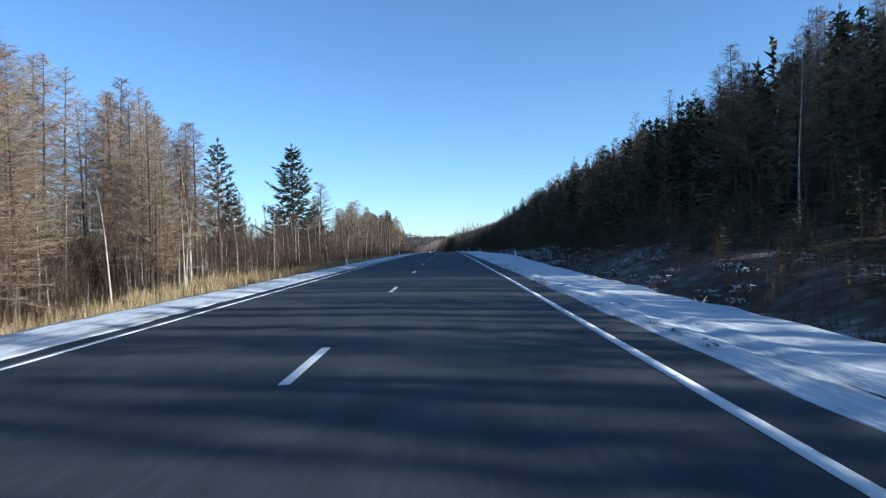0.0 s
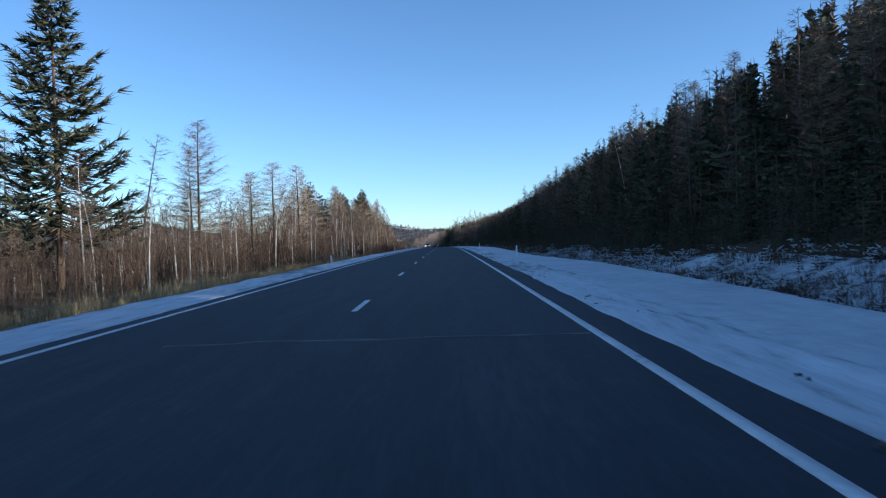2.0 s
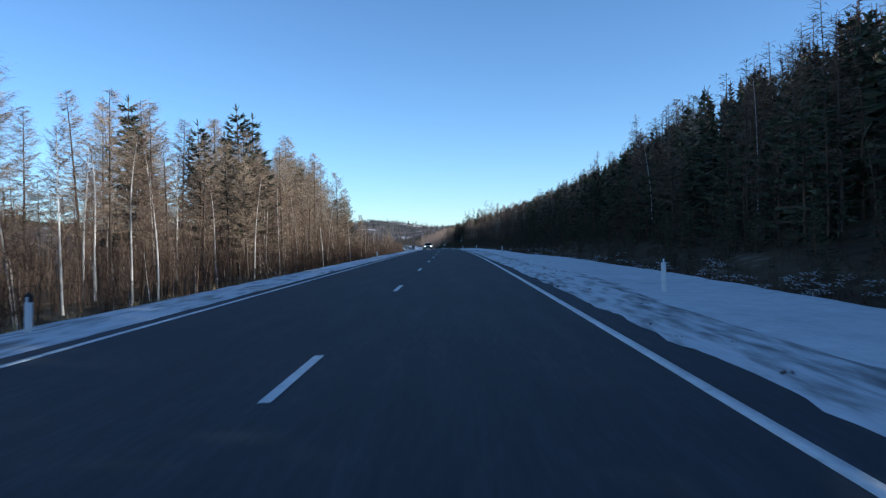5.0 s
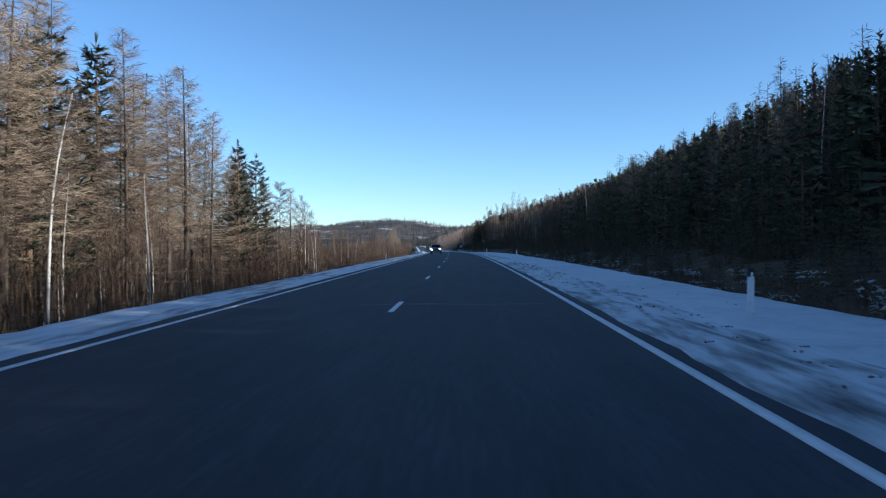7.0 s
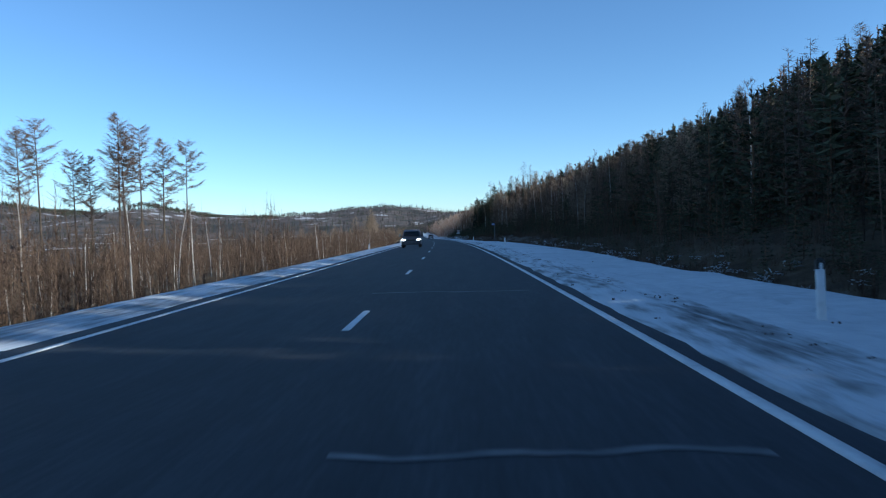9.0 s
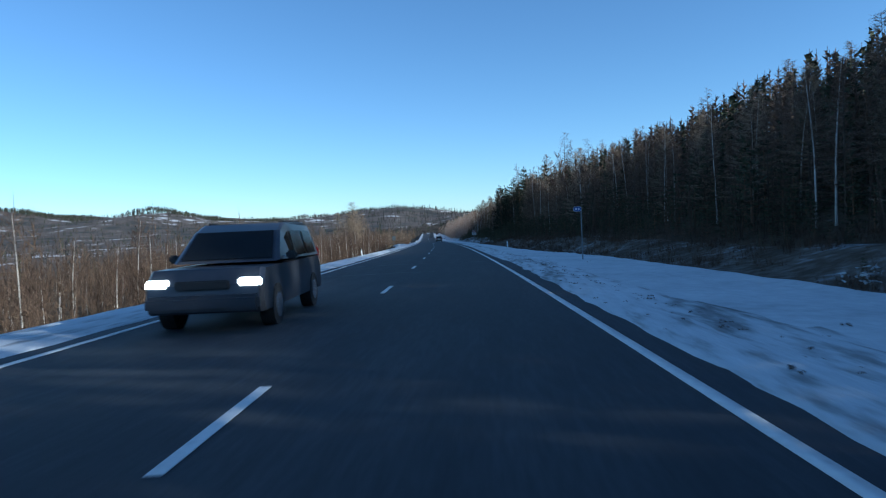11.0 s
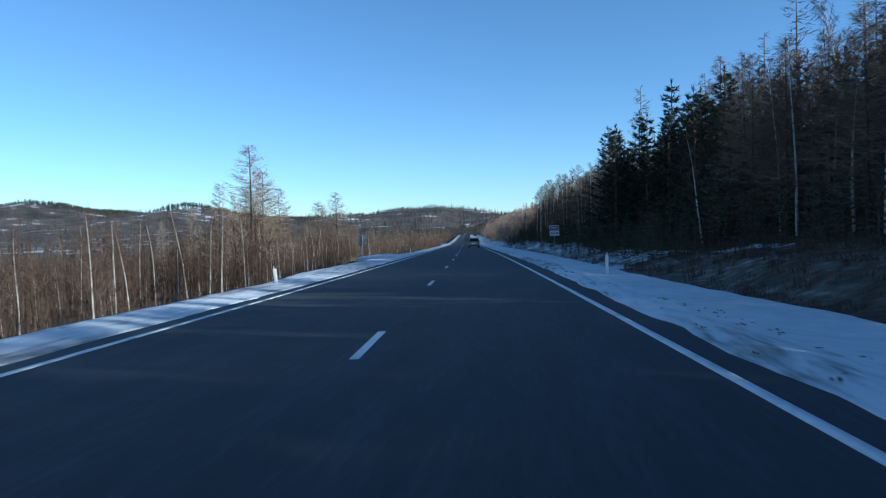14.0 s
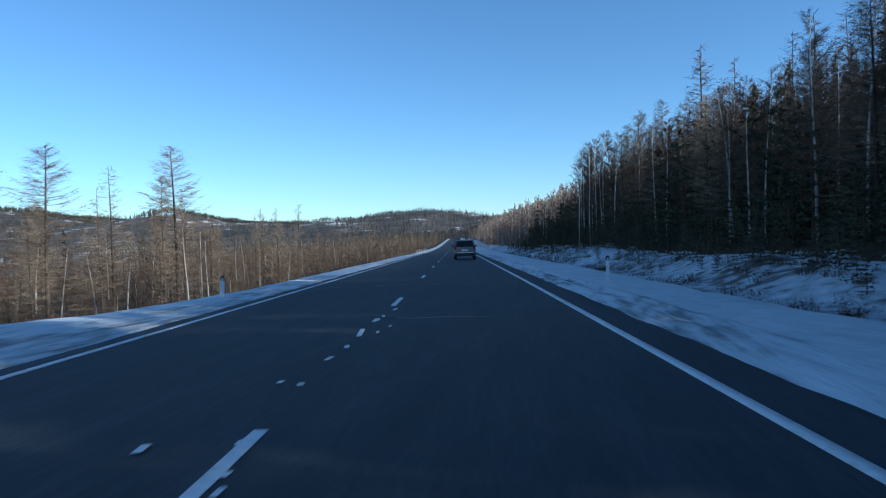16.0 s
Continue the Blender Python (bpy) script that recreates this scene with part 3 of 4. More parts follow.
def conifer(h, low=0.12, spread=0.19, whorls=22, per=7, ragged=0.3, droop=-0.18, simple=False, tufts=5, fine=10):
    """Spruce or young pine: whorls of boughs that carry tufts of needles, bare near the stem."""
    trunk, crown_ = Shape(), Shape()
    pts, rad = stem(h, 0.011 * h + 0.02, 0.008, 4 if simple else 8)
    trunk.tube(pts, rad, 4 if simple else 7, 0)
    for i in range(whorls):
        u0 = low + (0.97 - low) * i / whorls
        skew = rng.uniform(0.75, 1.15)
        for j in range(per):
            u = min(u0 + rng.uniform(-0.02, 0.02), 0.985)
            length = (h * spread * ((1 - u) / (1 - low)) ** 0.8 + 0.14) * rng.uniform(1 - ragged, 1 + ragged * 0.6) * skew
            a = 2 * math.pi * (j + rng.uniform(-0.4, 0.4)) / per + i * 0.7
            out = np.array([math.cos(a), math.sin(a), 0])
            p0 = along(pts, u)
            p1 = p0 + out * length * 0.55 + np.array([0, 0, droop * length * 0.9])
            p2 = p0 + out * length + np.array([0, 0, droop * length * 0.6 + 0.5 * u * length])
            if simple:
                crown_.blades(p0[None], p2[None], 0.02 + length * 0.02, 1)
                n = max(6, int(length * 7))
                w = rng.uniform(0.2, 1.0, n)[:, None]
            else:
                crown_.tube([p0, p1, p2], [0.006 + length * 0.012, 0.005 + length * 0.006, 0.004], 3, 1)
                k = max(2, int(tufts * (0.4 + 0.6 * length / (h * spread))))
                n = k * fine
                w = np.clip(np.repeat(0.28 + 0.72 * (np.arange(k) + rng.uniform(0, 1, k)) / k, fine) + rng.normal(0, 0.035, n), 0.2, 1.0)[:, None]
            base = np.where(w < 0.55, p0 + (p1 - p0) * w / 0.55, p1 + (p2 - p1) * (w - 0.55) / 0.45)
            side = np.array([-out[1], out[0], 0]) * rng.choice([-1, 1], n)[:, None]
            d = unit(out * rng.uniform(0.2, 1.0, n)[:, None] + side * rng.uniform(0.1, 0.95, n)[:, None] + np.array([0, 0, 1]) * rng.uniform(-0.25, 0.6, n)[:, None])
            size = 2.4 if simple else 1.0
            crown_.blades(base, base + d * rng.uniform(0.2, 0.46, n)[:, None] * (1.0 if simple else 0.8 + 0.25 * length), rng.uniform(0.022, 0.05, n) * size, 0)
    tip = along(pts, 0.97)
    crown_.blades(np.repeat(tip[None], 8, 0), tip + unit(rng.normal(0, 0.3, (8, 3)) + np.array([0, 0, 1])) * 0.45, 0.035, 0)
    return trunk, crown_


def tree_thing(name, shapes, bark, crown_mats, label, category, crown_label=""):
    base = new(name)
    base.empty_display_size = 0.3
    part_mesh("trunk", shapes[0].mesh(name + "_trunk", [bark]), base)
    part_mesh("crown", shapes[1].mesh(name + "_crown", crown_mats), base, crown_label)
    return tagged(base, label, category)


KINDS = {
    "larch": [(larch(10.0, low, b, sp, tw), 10.0) for low, b, sp, tw in ((0.16, 140, 0.23, 44), (0.24, 130, 0.20, 44), (0.14, 150, 0.28, 46), (0.32, 115, 0.21, 44))],
    "birch": [(birch(7.0, low, b, tw, bend), 7.0) for low, b, tw, bend in ((0.28, 58, 44, 0.03), (0.38, 50, 44, 0.06), (0.22, 62, 42, 0.045), (0.46, 44, 44, 0.08))],
    "spruce": [(conifer(10.0, low, sp, wh, per, rg, dr, tufts=6 if wh > 20 else 5, fine=11 if wh > 20 else 10), 10.0) for low, sp, wh, per, rg, dr in ((0.20, 0.25, 25, 8, 0.34, -0.2), (0.26, 0.17, 17, 6, 0.45, 0.06), (0.16, 0.16, 18, 6, 0.4, -0.04))],
    "pine": [(larch(14.0, 0.46, 74, 0.16, 44, 0.05, 0.017, taper=0.7), 14.0), (larch(14.0, 0.55, 60, 0.17, 44, 0.1, 0.017, taper=0.55), 14.0), (larch(14.0, 0.62, 46, 0.19, 44, 0.0, 0.017, taper=0.5), 14.0)],
    "snag": [(larch(9.0, 0.42, 40, 0.10, 10, -0.2, 0.012, taper=0.3), 9.0)],
}
LOOKS = {
    "larch": (BARK_LARCH, [TWIG_LARCH], "bare brown larch tree at the forest edge", "tree", "bare larch trees"),
    "birch": (BARK_BIRCH, [TWIG_BIRCH_SHADE], "bare young birch with a thin pale trunk", "tree", "bare birch trees"),
    "spruce": (BARK_PINE, [NEEDLES, BARK_PINE], "dark green conifer standing in the roadside forest", "tree", "dark conifers"),
    "pine": (BARK_LARCH, [TWIG_BIRCH_SHADE], "tall thin tree with a bare high crown", "tree", "tall thin trees"),
    "snag": (BARK_LARCH, [BARK_LARCH], "dead leaning grey tree with short broken branches", "tree", ""),
}
NAMES = {"larch": "larch_tree", "birch": "birch_tree", "spruce": "conifer_tree", "pine": "tall_larch_tree", "snag": "dead_tree"}
_made = {}


def plant(kind, s, x, h, which=None, turn=None, sink=0.0, lean=0.0, wide=1.0):
    """One tree of its own."""
    shapes = KINDS[kind]
    which = int(rng.integers(1 if kind == "spruce" else 0, len(shapes))) if which is None else which
    turn = float(rng.uniform(0, 360)) if turn is None else turn
    shp, full = shapes[which]
    k = h / full
    m = road_pose(s, x, ground_height(s, x) - sink, turn) @ pose(0, 0, 0, lean, 0, 0)
    if (kind, which) not in _made:
        bark, mats, label, cat, group = LOOKS[kind]
        ob = tree_thing(NAMES[kind], shp, bark, mats, label, cat)
        tagged(ob, group=group)
        ob.scale = (k, k, k)
        ob.matrix_basis = m @ Matrix.Diagonal((k, k, k, 1))
        _made[(kind, which)] = ob
        return ob
    src = _made[(kind, which)]
    ob = copy_thing(src, m)
    ob.matrix_basis = m @ Matrix.Diagonal((k * wide, k * wide, k, 1))
    return ob


# single trees that stand out: kind, s, x, height, shape, breadth where it is unusual
SINGLES = [
    ("spruce", 38, -13, 9.4, 1), ("spruce", 40.6, -13, 7.1, 2), ("birch", 24.8, -10, 6.6, 3), ("larch", 28, -10.9, 8.2, 3), ("larch", 28.8, -11.6, 8.4, 1), ("larch", 357, 17, 8.2, 2), ("larch", 367, 17, 8.4, 2), ("birch", 363, 17, 8.6, 0), ("larch", 352, 18, 8.2, 2), ("birch", 349, 17.5, 8.0, 1),
    ("larch", 345, 18.5, 8.0, 2), ("larch", 340, 19, 8.2, 2), ("birch", 337, 18, 7.8, 2), ("larch", 331, 19, 8.0, 2), ("birch", 327, 18, 7.6, 0), ("larch", 324, 19, 7.8, 2), ("larch", 318, 19, 7.6, 2), ("birch", 314, 18, 7.4, 2), ("larch", 393, 17, 9.6, 2), ("larch", 389, 17.5, 9.8, 2), ("larch", 397, 17.5, 9.3, 2), ("birch", 391, 16.5, 9.5, 0), ("larch", 384, 18, 9.4, 2), ("larch", 379, 17.5, 9.0, 2), ("birch", 402, 17.5, 9.5, 2), ("larch", 405, 18, 9.5, 2), ("spruce", 408, 17, 11.0, 1), ("spruce", 411, 16, 11.0, 2), ("larch", 403, 16.5, 10.5, 2), ("larch", 400, 17, 10.5, 2), ("larch", 406.5, 17.5, 11.0, 0), ("larch", 438, 16, 8.5, 2), ("larch", 441, 15.5, 9.0, 2), ("birch", 444, 15, 9.2, 2), ("larch", 447, 16.5, 9.8, 2), ("birch", 450, 15, 9.5, 0), ("larch", 453, 15.5, 10.2, 2),
    ("spruce", 83.5, -18.3, 16.0, 0), ("larch", 91, -30.5, 13.5, 1), ("larch", 96, -29, 11, 0), ("larch", 104.5, -18.5, 13.0, 2, 1.3), ("larch", 107, -20, 11.0, 0),
    ("larch", 115, -15, 10.7, 2, 1.55), ("larch", 114.6, -17, 9.7, 2, 1.5), ("larch", 133.6, -16.4, 12.3, 2, 1.5), ("larch", 415.6, -15, 11.0, 2, 1.3), ("larch", 418.2, -15, 9.4, 2, 1.35), ("larch", 419.6, -15.6, 8.6, 2, 1.3), ("larch", 418.8, -16.4, 8.4, 0, 1.3), ("larch", 406, -14, 7.2, 1), ("larch", 407.5, -13.6, 6.4, 3),
    ("larch", 464.8, -17.8, 11.0, 2, 1.4), ("larch", 448.5, -17.2, 9.1, 2, 1.4), ("larch", 449.5, -22, 11.0, 2, 1.2), ("larch", 470, -21, 9.5, 2),
    ("pine", 335, -46.5, 23.5, 0), ("pine", 337, -44, 21.5, 1), ("pine", 334, -45.2, 20.5, 0), ("pine", 333, -57, 23, 2), ("pine", 336, -61.5, 22.5, 1), ("pine", 334, -66, 20, 2), ("pine", 338, -37.5, 19, 2), ("pine", 336, -53.5, 18.5, 1), ("pine", 339, -41.5, 20, 0), ("pine", 336, -51, 17.5, 0),
    ("spruce", 229, -13.5, 9.6, 1), ("larch", 226.5, -14, 9.6, 2), ("spruce", 231.5, -15.5, 10.2, 2), ("spruce", 176, -13.5, 12.5, 1), ("spruce", 181, -14, 13.0, 2), ("spruce", 178, -17, 12.0, 1), ("spruce", 208, -16, 12.5, 2), ("larch", 187, -15, 11.0, 0), ("larch", 203, -17, 12.5, 2), ("larch", 192, -16.5, 12.0, 0),
    ("spruce", 44.6, 20, 14.5, 1), ("spruce", 50, 21, 12.5, 2), ("spruce", 427, 14.2, 11.0, 2), ("spruce", 431, 14.5, 11.5, 1), ("spruce", 434, 16, 11.5, 1), ("spruce", 432, 17.5, 12.5, 2),
    ("birch", 478, 13.0, 13.0, 2), ("birch", 480, 14.0, 12.5, 0), ("birch", 482, 12.8, 13.2, 2), ("birch", 485, 13.8, 12.5, 0), ("birch", 487, 15.0, 13.0, 2), ("birch", 483, 15.2, 12.0, 1),
    ("larch", 470, 14.0, 10.5, 0), ("larch", 466, 15.5, 10.2, 1), ("birch", 462, 14.8, 9.5, 0), ("larch", 458, 16.0, 9.8, 1), ("birch", 452, 15.0, 8.8, 1), ("larch", 474, 16.5, 11.0, 1), ("larch", 448, 17.0, 9.0, 0),
    ("birch", 236, -11.5, 6.5, 1), ("birch", 238, -12.5, 7.2, 2), ("birch", 239, -11.2, 6.0, 3), ("birch", 241, -13, 7.0, 0), ("birch", 237, -14, 6.8, 0),
]
for kind, s, x, h, which, *wide in SINGLES:
    plant(kind, s, x, h if x < 0 else min(h, full_height(s, x) * 1.04), which, wide=wide[0] if wide else 1.0)

plant("birch", 404, 14.1, 7.2, 1, turn=0, lean=-20)


def fallen_birch():
    """A dead birch that leans over, its root end on the ground."""
    trunk, crown_ = Shape(), Shape()
    pts = np.stack([np.linspace(0, 4.6, 7), 0.25 * np.sin(np.linspace(0, 2.4, 7)), np.linspace(-0.05, 2.5, 7)], 1)
    trunk.tube(pts, np.linspace(0.075, 0.03, 7), 7, 0)
    for k in range(9):
        p = along(pts, 0.35 + 0.07 * k)
        crown_.cones(p[None], (p + rng.normal(0, 0.25, 3) + np.array([0.15, 0, 0.2]))[None], 0.014, 0)
    return tree_thing("fallen_birch", (trunk, crown_), BARK_BIRCH, [BARK_BIRCH], "dead pale birch trunk leaning across the brush", "tree")


_m = road_pose(179.5, -11.8, ground_height(179.5, -11.8), 140)
fallen_birch().matrix_basis = _m
plant("snag", 91.5, -18, 9.6, 0, turn=95, lean=10)

# stands of trees: kind, s from, s to, x from, x to, count, height from, to
STANDS = [
    ("larch", -4, 40, -10, -30, 74, 8.0, 11.4), ("spruce", 10, 38, -14, -30, 2, 7, 10), ("birch", 6, 60, -9.5, -18, 34, 3.6, 5.2),
    ("birch", 56, 140, -10, -26, 38, 4.2, 6.8), ("birch", 140, 215, -9.6, -20, 36, 5.0, 8.0), ("larch", 158, 200, -12, -30, 30, 9, 12),
    ("larch", 192, 236, -12, -30, 40, 9.5, 13.5), ("spruce", 175, 232, -13, -28, 12, 8, 13.5),
    ("birch", 240, 330, -10.5, -22, 36, 3.6, 5.4), ("birch", 330, 430, -10.2, -22, 60, 3.6, 5.4), ("larch", 425, 520, -16, -45, 16, 5.5, 8.5),
    ("birch", 425, 520, -11, -28, 34, 3.8, 5.6), ("birch", 92, 142, -9.8, -14, 16, 4.2, 6.0), ("birch", 404, 442, -10.2, -14, 22, 3.6, 4.8), ("birch", 23, 52, -9.8, -13, 18, 3.4, 4.6),
    # right trees below about s 18 are out of view, added to cast shadow streaks
    ("spruce", -34, 24, 17, 32, 9, 8, 12), ("larch", -34, 24, 17, 30, 12, 8, 11), ("spruce", 37, 150, 17, 36, 46, 8, 14), ("larch", 38, 150, 17, 36, 20, 7, 11), ("larch", 150, 310, 16, 38, 30, 7.0, 9.8), ("spruce", 150, 300, 18, 34, 16, 6.5, 9.5),
    ("birch", 10, 300, 16.5, 23, 9, 6, 9.5), ("birch", 300, 420, 16.5, 26, 28, 6.0, 8.2), ("larch", 300, 470, 18, 38, 28, 6.5, 8.6), ("spruce", 412, 434, 15, 24, 17, 9, 12),
    ("birch", 440, 530, 14, 24, 30, 7.2, 9.8), ("larch", 440, 530, 16, 28, 14, 8.3, 10.3), ("larch", 22, 40, 18, 30, 8, 8, 11), ("larch", 22, 50, 18, 34, 5, 7, 10),
]
for kind, s0, s1, x0, x1, count, h0, h1 in STANDS:
    for i in range(count):
        s = s0 + (s1 - s0) * (i + rng.uniform(0, 1)) / count
        x = x0 + (x1 - x0) * rng.uniform(0, 1) ** 1.3
        h = rng.uniform(h0, h1)
        if kind == "larch" and 30 < s < 42 and -14.5 < x < 0:
            x -= 5.0
        if kind in ("larch", "spruce") and x < 0 and s < 240:
            h = min(1.25 + (1.5 - x) * (left_skyline(s) - 1.25) / 14.5 - ground_height(s, x), 15.0) * rng.uniform(0.78, 1.06)
        if x > 0:
            h = min(full_height(s, x), 15.0) * rng.uniform(*((0.85, 1.06) if kind != "spruce" else (0.72, 1.04)))
        plant(kind, s, x, h, lean=rng.uniform(-2.5, 2.5))


# ---- woods as one mass ----
def scatter(name, templates, places, mats, label, category, height=None):
    """Joins many scaled, turned copies of the templates into one mesh of kind stuff. places: s, x, height scale, stretch."""
    vs, fs, ms, n = [], [], [], 0
    for s, x, k in places:
        v, f, m = templates[int(rng.integers(len(templates)))]
        a = rng.uniform(0, 2 * math.pi)
        c, d = math.cos(a), math.sin(a)
        p = road_point(s, x, (height or ground_height)(s, x))
        w = v * k
        vs.append(np.stack([w[:, 0] * c - w[:, 1] * d + p.x, w[:, 0] * d + w[:, 1] * c + p.y, w[:, 2] + p.z], 1))
        fs.append(f + n)
        ms.append(m)
        n += len(v)
    ob = new(name, tri_mesh(name, np.concatenate(vs), np.concatenate(fs), mats, np.concatenate(ms)))
    return tagged(ob, label, category, kind="stuff")


def merged(shapes):
    """Trunk and crown of a tree as one template: bark 0, crown from 1 on."""
    a, b = shapes[0].arrays(), shapes[1].arrays()
    return np.concatenate([a[0], b[0]]), np.concatenate([a[1], b[1] + len(a[0])]), np.concatenate([a[2], b[2] + 1])


def brush_clump(h, stems, twigs, spread, pale=0.09):
    sh = Shape()
    for i in range(stems):
        a, q = rng.uniform(0, 6.28), rng.uniform(0, spread)
        b = np.array([math.cos(a) * q, math.sin(a) * q, -0.1])
        hh = h * rng.uniform(0.4, 1.0)
        tip = b + np.array([rng.normal(0, 0.07) * hh, rng.normal(0, 0.07) * hh, hh])
        sh.cones(b[None], tip[None], 0.008 + 0.0024 * hh, 1 if rng.uniform() < pale else 0)
        w = rng.uniform(0.12, 0.88, twigs)[:, None]
        base = b + (tip - b) * w
        d = unit(rng.normal(0, 0.5, (twigs, 3)) + np.array([0, 0, 0.8]))
        sh.blades(base, base + d * (hh * rng.uniform(0.07, 0.17, twigs))[:, None], 0.0095, 0)
        sh.cones((b + (tip - b) * 0.7)[None], (tip + np.array([0, 0, 0.05 * hh]))[None], 0.008 + 0.0006 * hh, 0)
    return sh.arrays()


BRUSH_CLUMPS = [brush_clump(h, n, t, sp) for h, n, t, sp in ((4.0, 11, 24, 1.0), (4.4, 9, 26, 0.9), (3.4, 12, 22, 1.1), (4.8, 8, 28, 0.8))]
DARK_CLUMPS = [brush_clump(h, n, t, sp) for h, n, t, sp in ((4.0, 11, 9, 1.0), (4.4, 9, 10, 0.9), (3.4, 12, 8, 1.1))]


def field(count, s0, s1, x0, x1, k0, k1, power=1.0):
    out = []
    for i in range(count):
        s = s0 + (s1 - s0) * (i + rng.uniform(0, 1)) / count
        x = x0 + (x1 - x0) * rng.uniform(0, 1) ** power
        uneven = 1.0 + 0.45 * noise.noise(Vector((s * 0.11, x * 0.11, 6.0)))
        out.append((s, x, min(rng.uniform(k0, k1) * uneven, k1 * 1.06)))
    return out


scatter("left_brush", BRUSH_CLUMPS, field(560, 0, 60, -9.5, -34, 0.6, 1.15, 1.2) + field(580, 60, 140, -9.8, -36, 0.7, 1.15, 1.2) + field(780, 140, 262, -9.6, -36, 0.7, 1.25, 1.3)
        + field(1000, 250, 430, -9.8, -45, 0.8, 1.25, 1.3) + field(820, 400, 640, -9.8, -50, 0.75, 1.2, 1.3), [BRUSH, BARK_BIRCH], "dense bare brown brush and saplings beside the road", "brush")


def hill_tree(kind):
    """A plain tree for the packed rows on the slope, one metre tall: 1 needles, 2 bare twigs."""
    sh = Shape()
    n = 95
    base = np.zeros((n, 3))
    base[:, 2] = 0.04 + 0.93 * (np.arange(n) / n) ** 0.9
    a = rng.uniform(0, 6.28, n)
    r = (0.20 if kind == 1 else 0.15) * (1 - base[:, 2]) ** 0.8 * rng.uniform(0.55, 1.2, n) + 0.02
    tip = base + np.stack([np.cos(a) * r, np.sin(a) * r, rng.uniform(-0.04, 0.05, n) if kind == 1 else r * rng.uniform(0.2, 1.0, n)], 1)
    sh.tube([(0, 0, 0), (0, 0, 1.0)], [0.012, 0.002], 3, 0)
    sh.blades(base, tip, (0.018 if kind == 1 else 0.009) * rng.uniform(0.7, 1.4, n), kind)
    return sh.arrays()


def rows(count, s0, s1, x0, x1, f0, f1, most=13.0):
    """Places on the right slope with heights that follow the skyline."""
    out = []
    for i in range(count):
        s = s0 + (s1 - s0) * (i + rng.uniform(0, 1)) / count
        x = x0 + (x1 - x0) * rng.uniform(0, 1)
        out.append((s, x, max(min(full_height(s, x), most) * rng.uniform(f0, f1), 1.2)))
    return out


def edge_rows(count, s0, s1, d0, d1, h0, h1, power=1.0):
    """Places beyond the edge of the right shoulder, lower near it."""
    out = []
    for i in range(count):
        s = s0 + (s1 - s0) * (i + rng.uniform(0, 1)) / count
        u = rng.uniform(0, 1) ** power
        out.append((s, verge_edge(s) + d0 + (d1 - d0) * u, (h0 + (h1 - h0) * u) * rng.uniform(0.75, 1.25)))
    return out


# pale stems swapped for dark larch bark here, deepening the shade by colour
scatter("right_brush", DARK_CLUMPS, field(30, -10, 18, 15, 24, 0.5, 1.0) + field(320, 4, 60, 8.6, 15.5, 0.14, 0.42) + field(300, 148, 300, 11.0, 14, 0.12, 0.4) + field(260, 300, 420, 12.5, 16.5, 0.12, 0.4)
        + field(200, 16, 46, 14.8, 40, 0.5, 1.05, 1.2) + field(340, 45, 300, 13.5, 24, 0.5, 1.5, 1.2) + field(440, 300, 540, 15.0, 26, 0.6, 1.5, 1.3), [BRUSH, BARK_LARCH], "dark bare undergrowth in the shaded forest edge", "brush")
HILL_TREES = [hill_tree(1), hill_tree(1), hill_tree(1), hill_tree(2)]
# the rows from s -70 to 14 are unseen, added to shade the road
scatter("right_slope_woods", HILL_TREES, rows(90, -70, 14, 18, 46, 0.55, 0.9) + rows(70, 14, 46, 17, 30, 0.45, 0.75) + rows(260, 14, 46, 26, 60, 0.6, 0.9) + rows(520, 44, 310, 17, 25, 0.6, 0.85) + rows(760, 44, 330, 24, 44, 0.72, 0.93) + rows(500, 44, 420, 42, 75, 0.7, 0.95), [BARK_PINE, NEEDLES, TWIG_BIRCH_SHADE], "packed dark forest climbing the shaded slope", "forest")
SIMPLE_LARCH = [merged(larch(10.0, low, 72, sp, 10, thick=0.015, simple=True)) for low, sp in ((0.14, 0.2), (0.24, 0.18), (0.2, 0.16))]
# young conifers that close the shaded forest edge
THICKET = [merged(conifer(6.0, 0.02, sp, 10, 5, 0.45, -0.1, simple=True)) for sp in (0.22, 0.28, 0.25)]
scatter("right_thicket", THICKET, field(60, -10, 46, 17.5, 40, 0.35, 0.7) + edge_rows(200, 50, 104, 2.4, 8.5, 0.14, 0.5) + edge_rows(480, 100, 300, 0.5, 7.5, 0.10, 0.42, 1.1) + edge_rows(110, 2, 60, 2.2, 9.0, 0.14, 0.45) + edge_rows(170, 300, 398, 4.2, 9.5, 0.14, 0.5) + edge_rows(360, 396, 540, 2.5, 8.5, 0.12, 0.6)
        + field(170, 46, 300, 15, 20, 0.6, 1.1) + field(60, 402, 440, 14.0, 18, 0.35, 0.8) + field(110, 300, 440, 16.5, 22, 0.4, 0.8) + field(150, 436, 540, 14.5, 22, 0.4, 1.1), [BARK_PINE, NEEDLES, BARK_PINE], "dense young dark conifers along the shaded forest edge", "forest")
# larches whose shade is put into the colour: darker birch twigs, not TWIG_LARCH
scatter("right_forest", SIMPLE_LARCH, [(s, x, h / 10) for s, x, h in rows(150, 42, 310, 16, 26, 0.85, 1.03) + rows(34, 42, 520, 18, 32, 1.04, 1.15, 16.0) + rows(110, 310, 560, 17, 30, 0.8, 1.0)], [BARK_LARCH, TWIG_BIRCH_SHADE], "bare larch forest on the shaded slope", "forest")
BARE_TREES = [hill_tree(2) for k in range(5)]
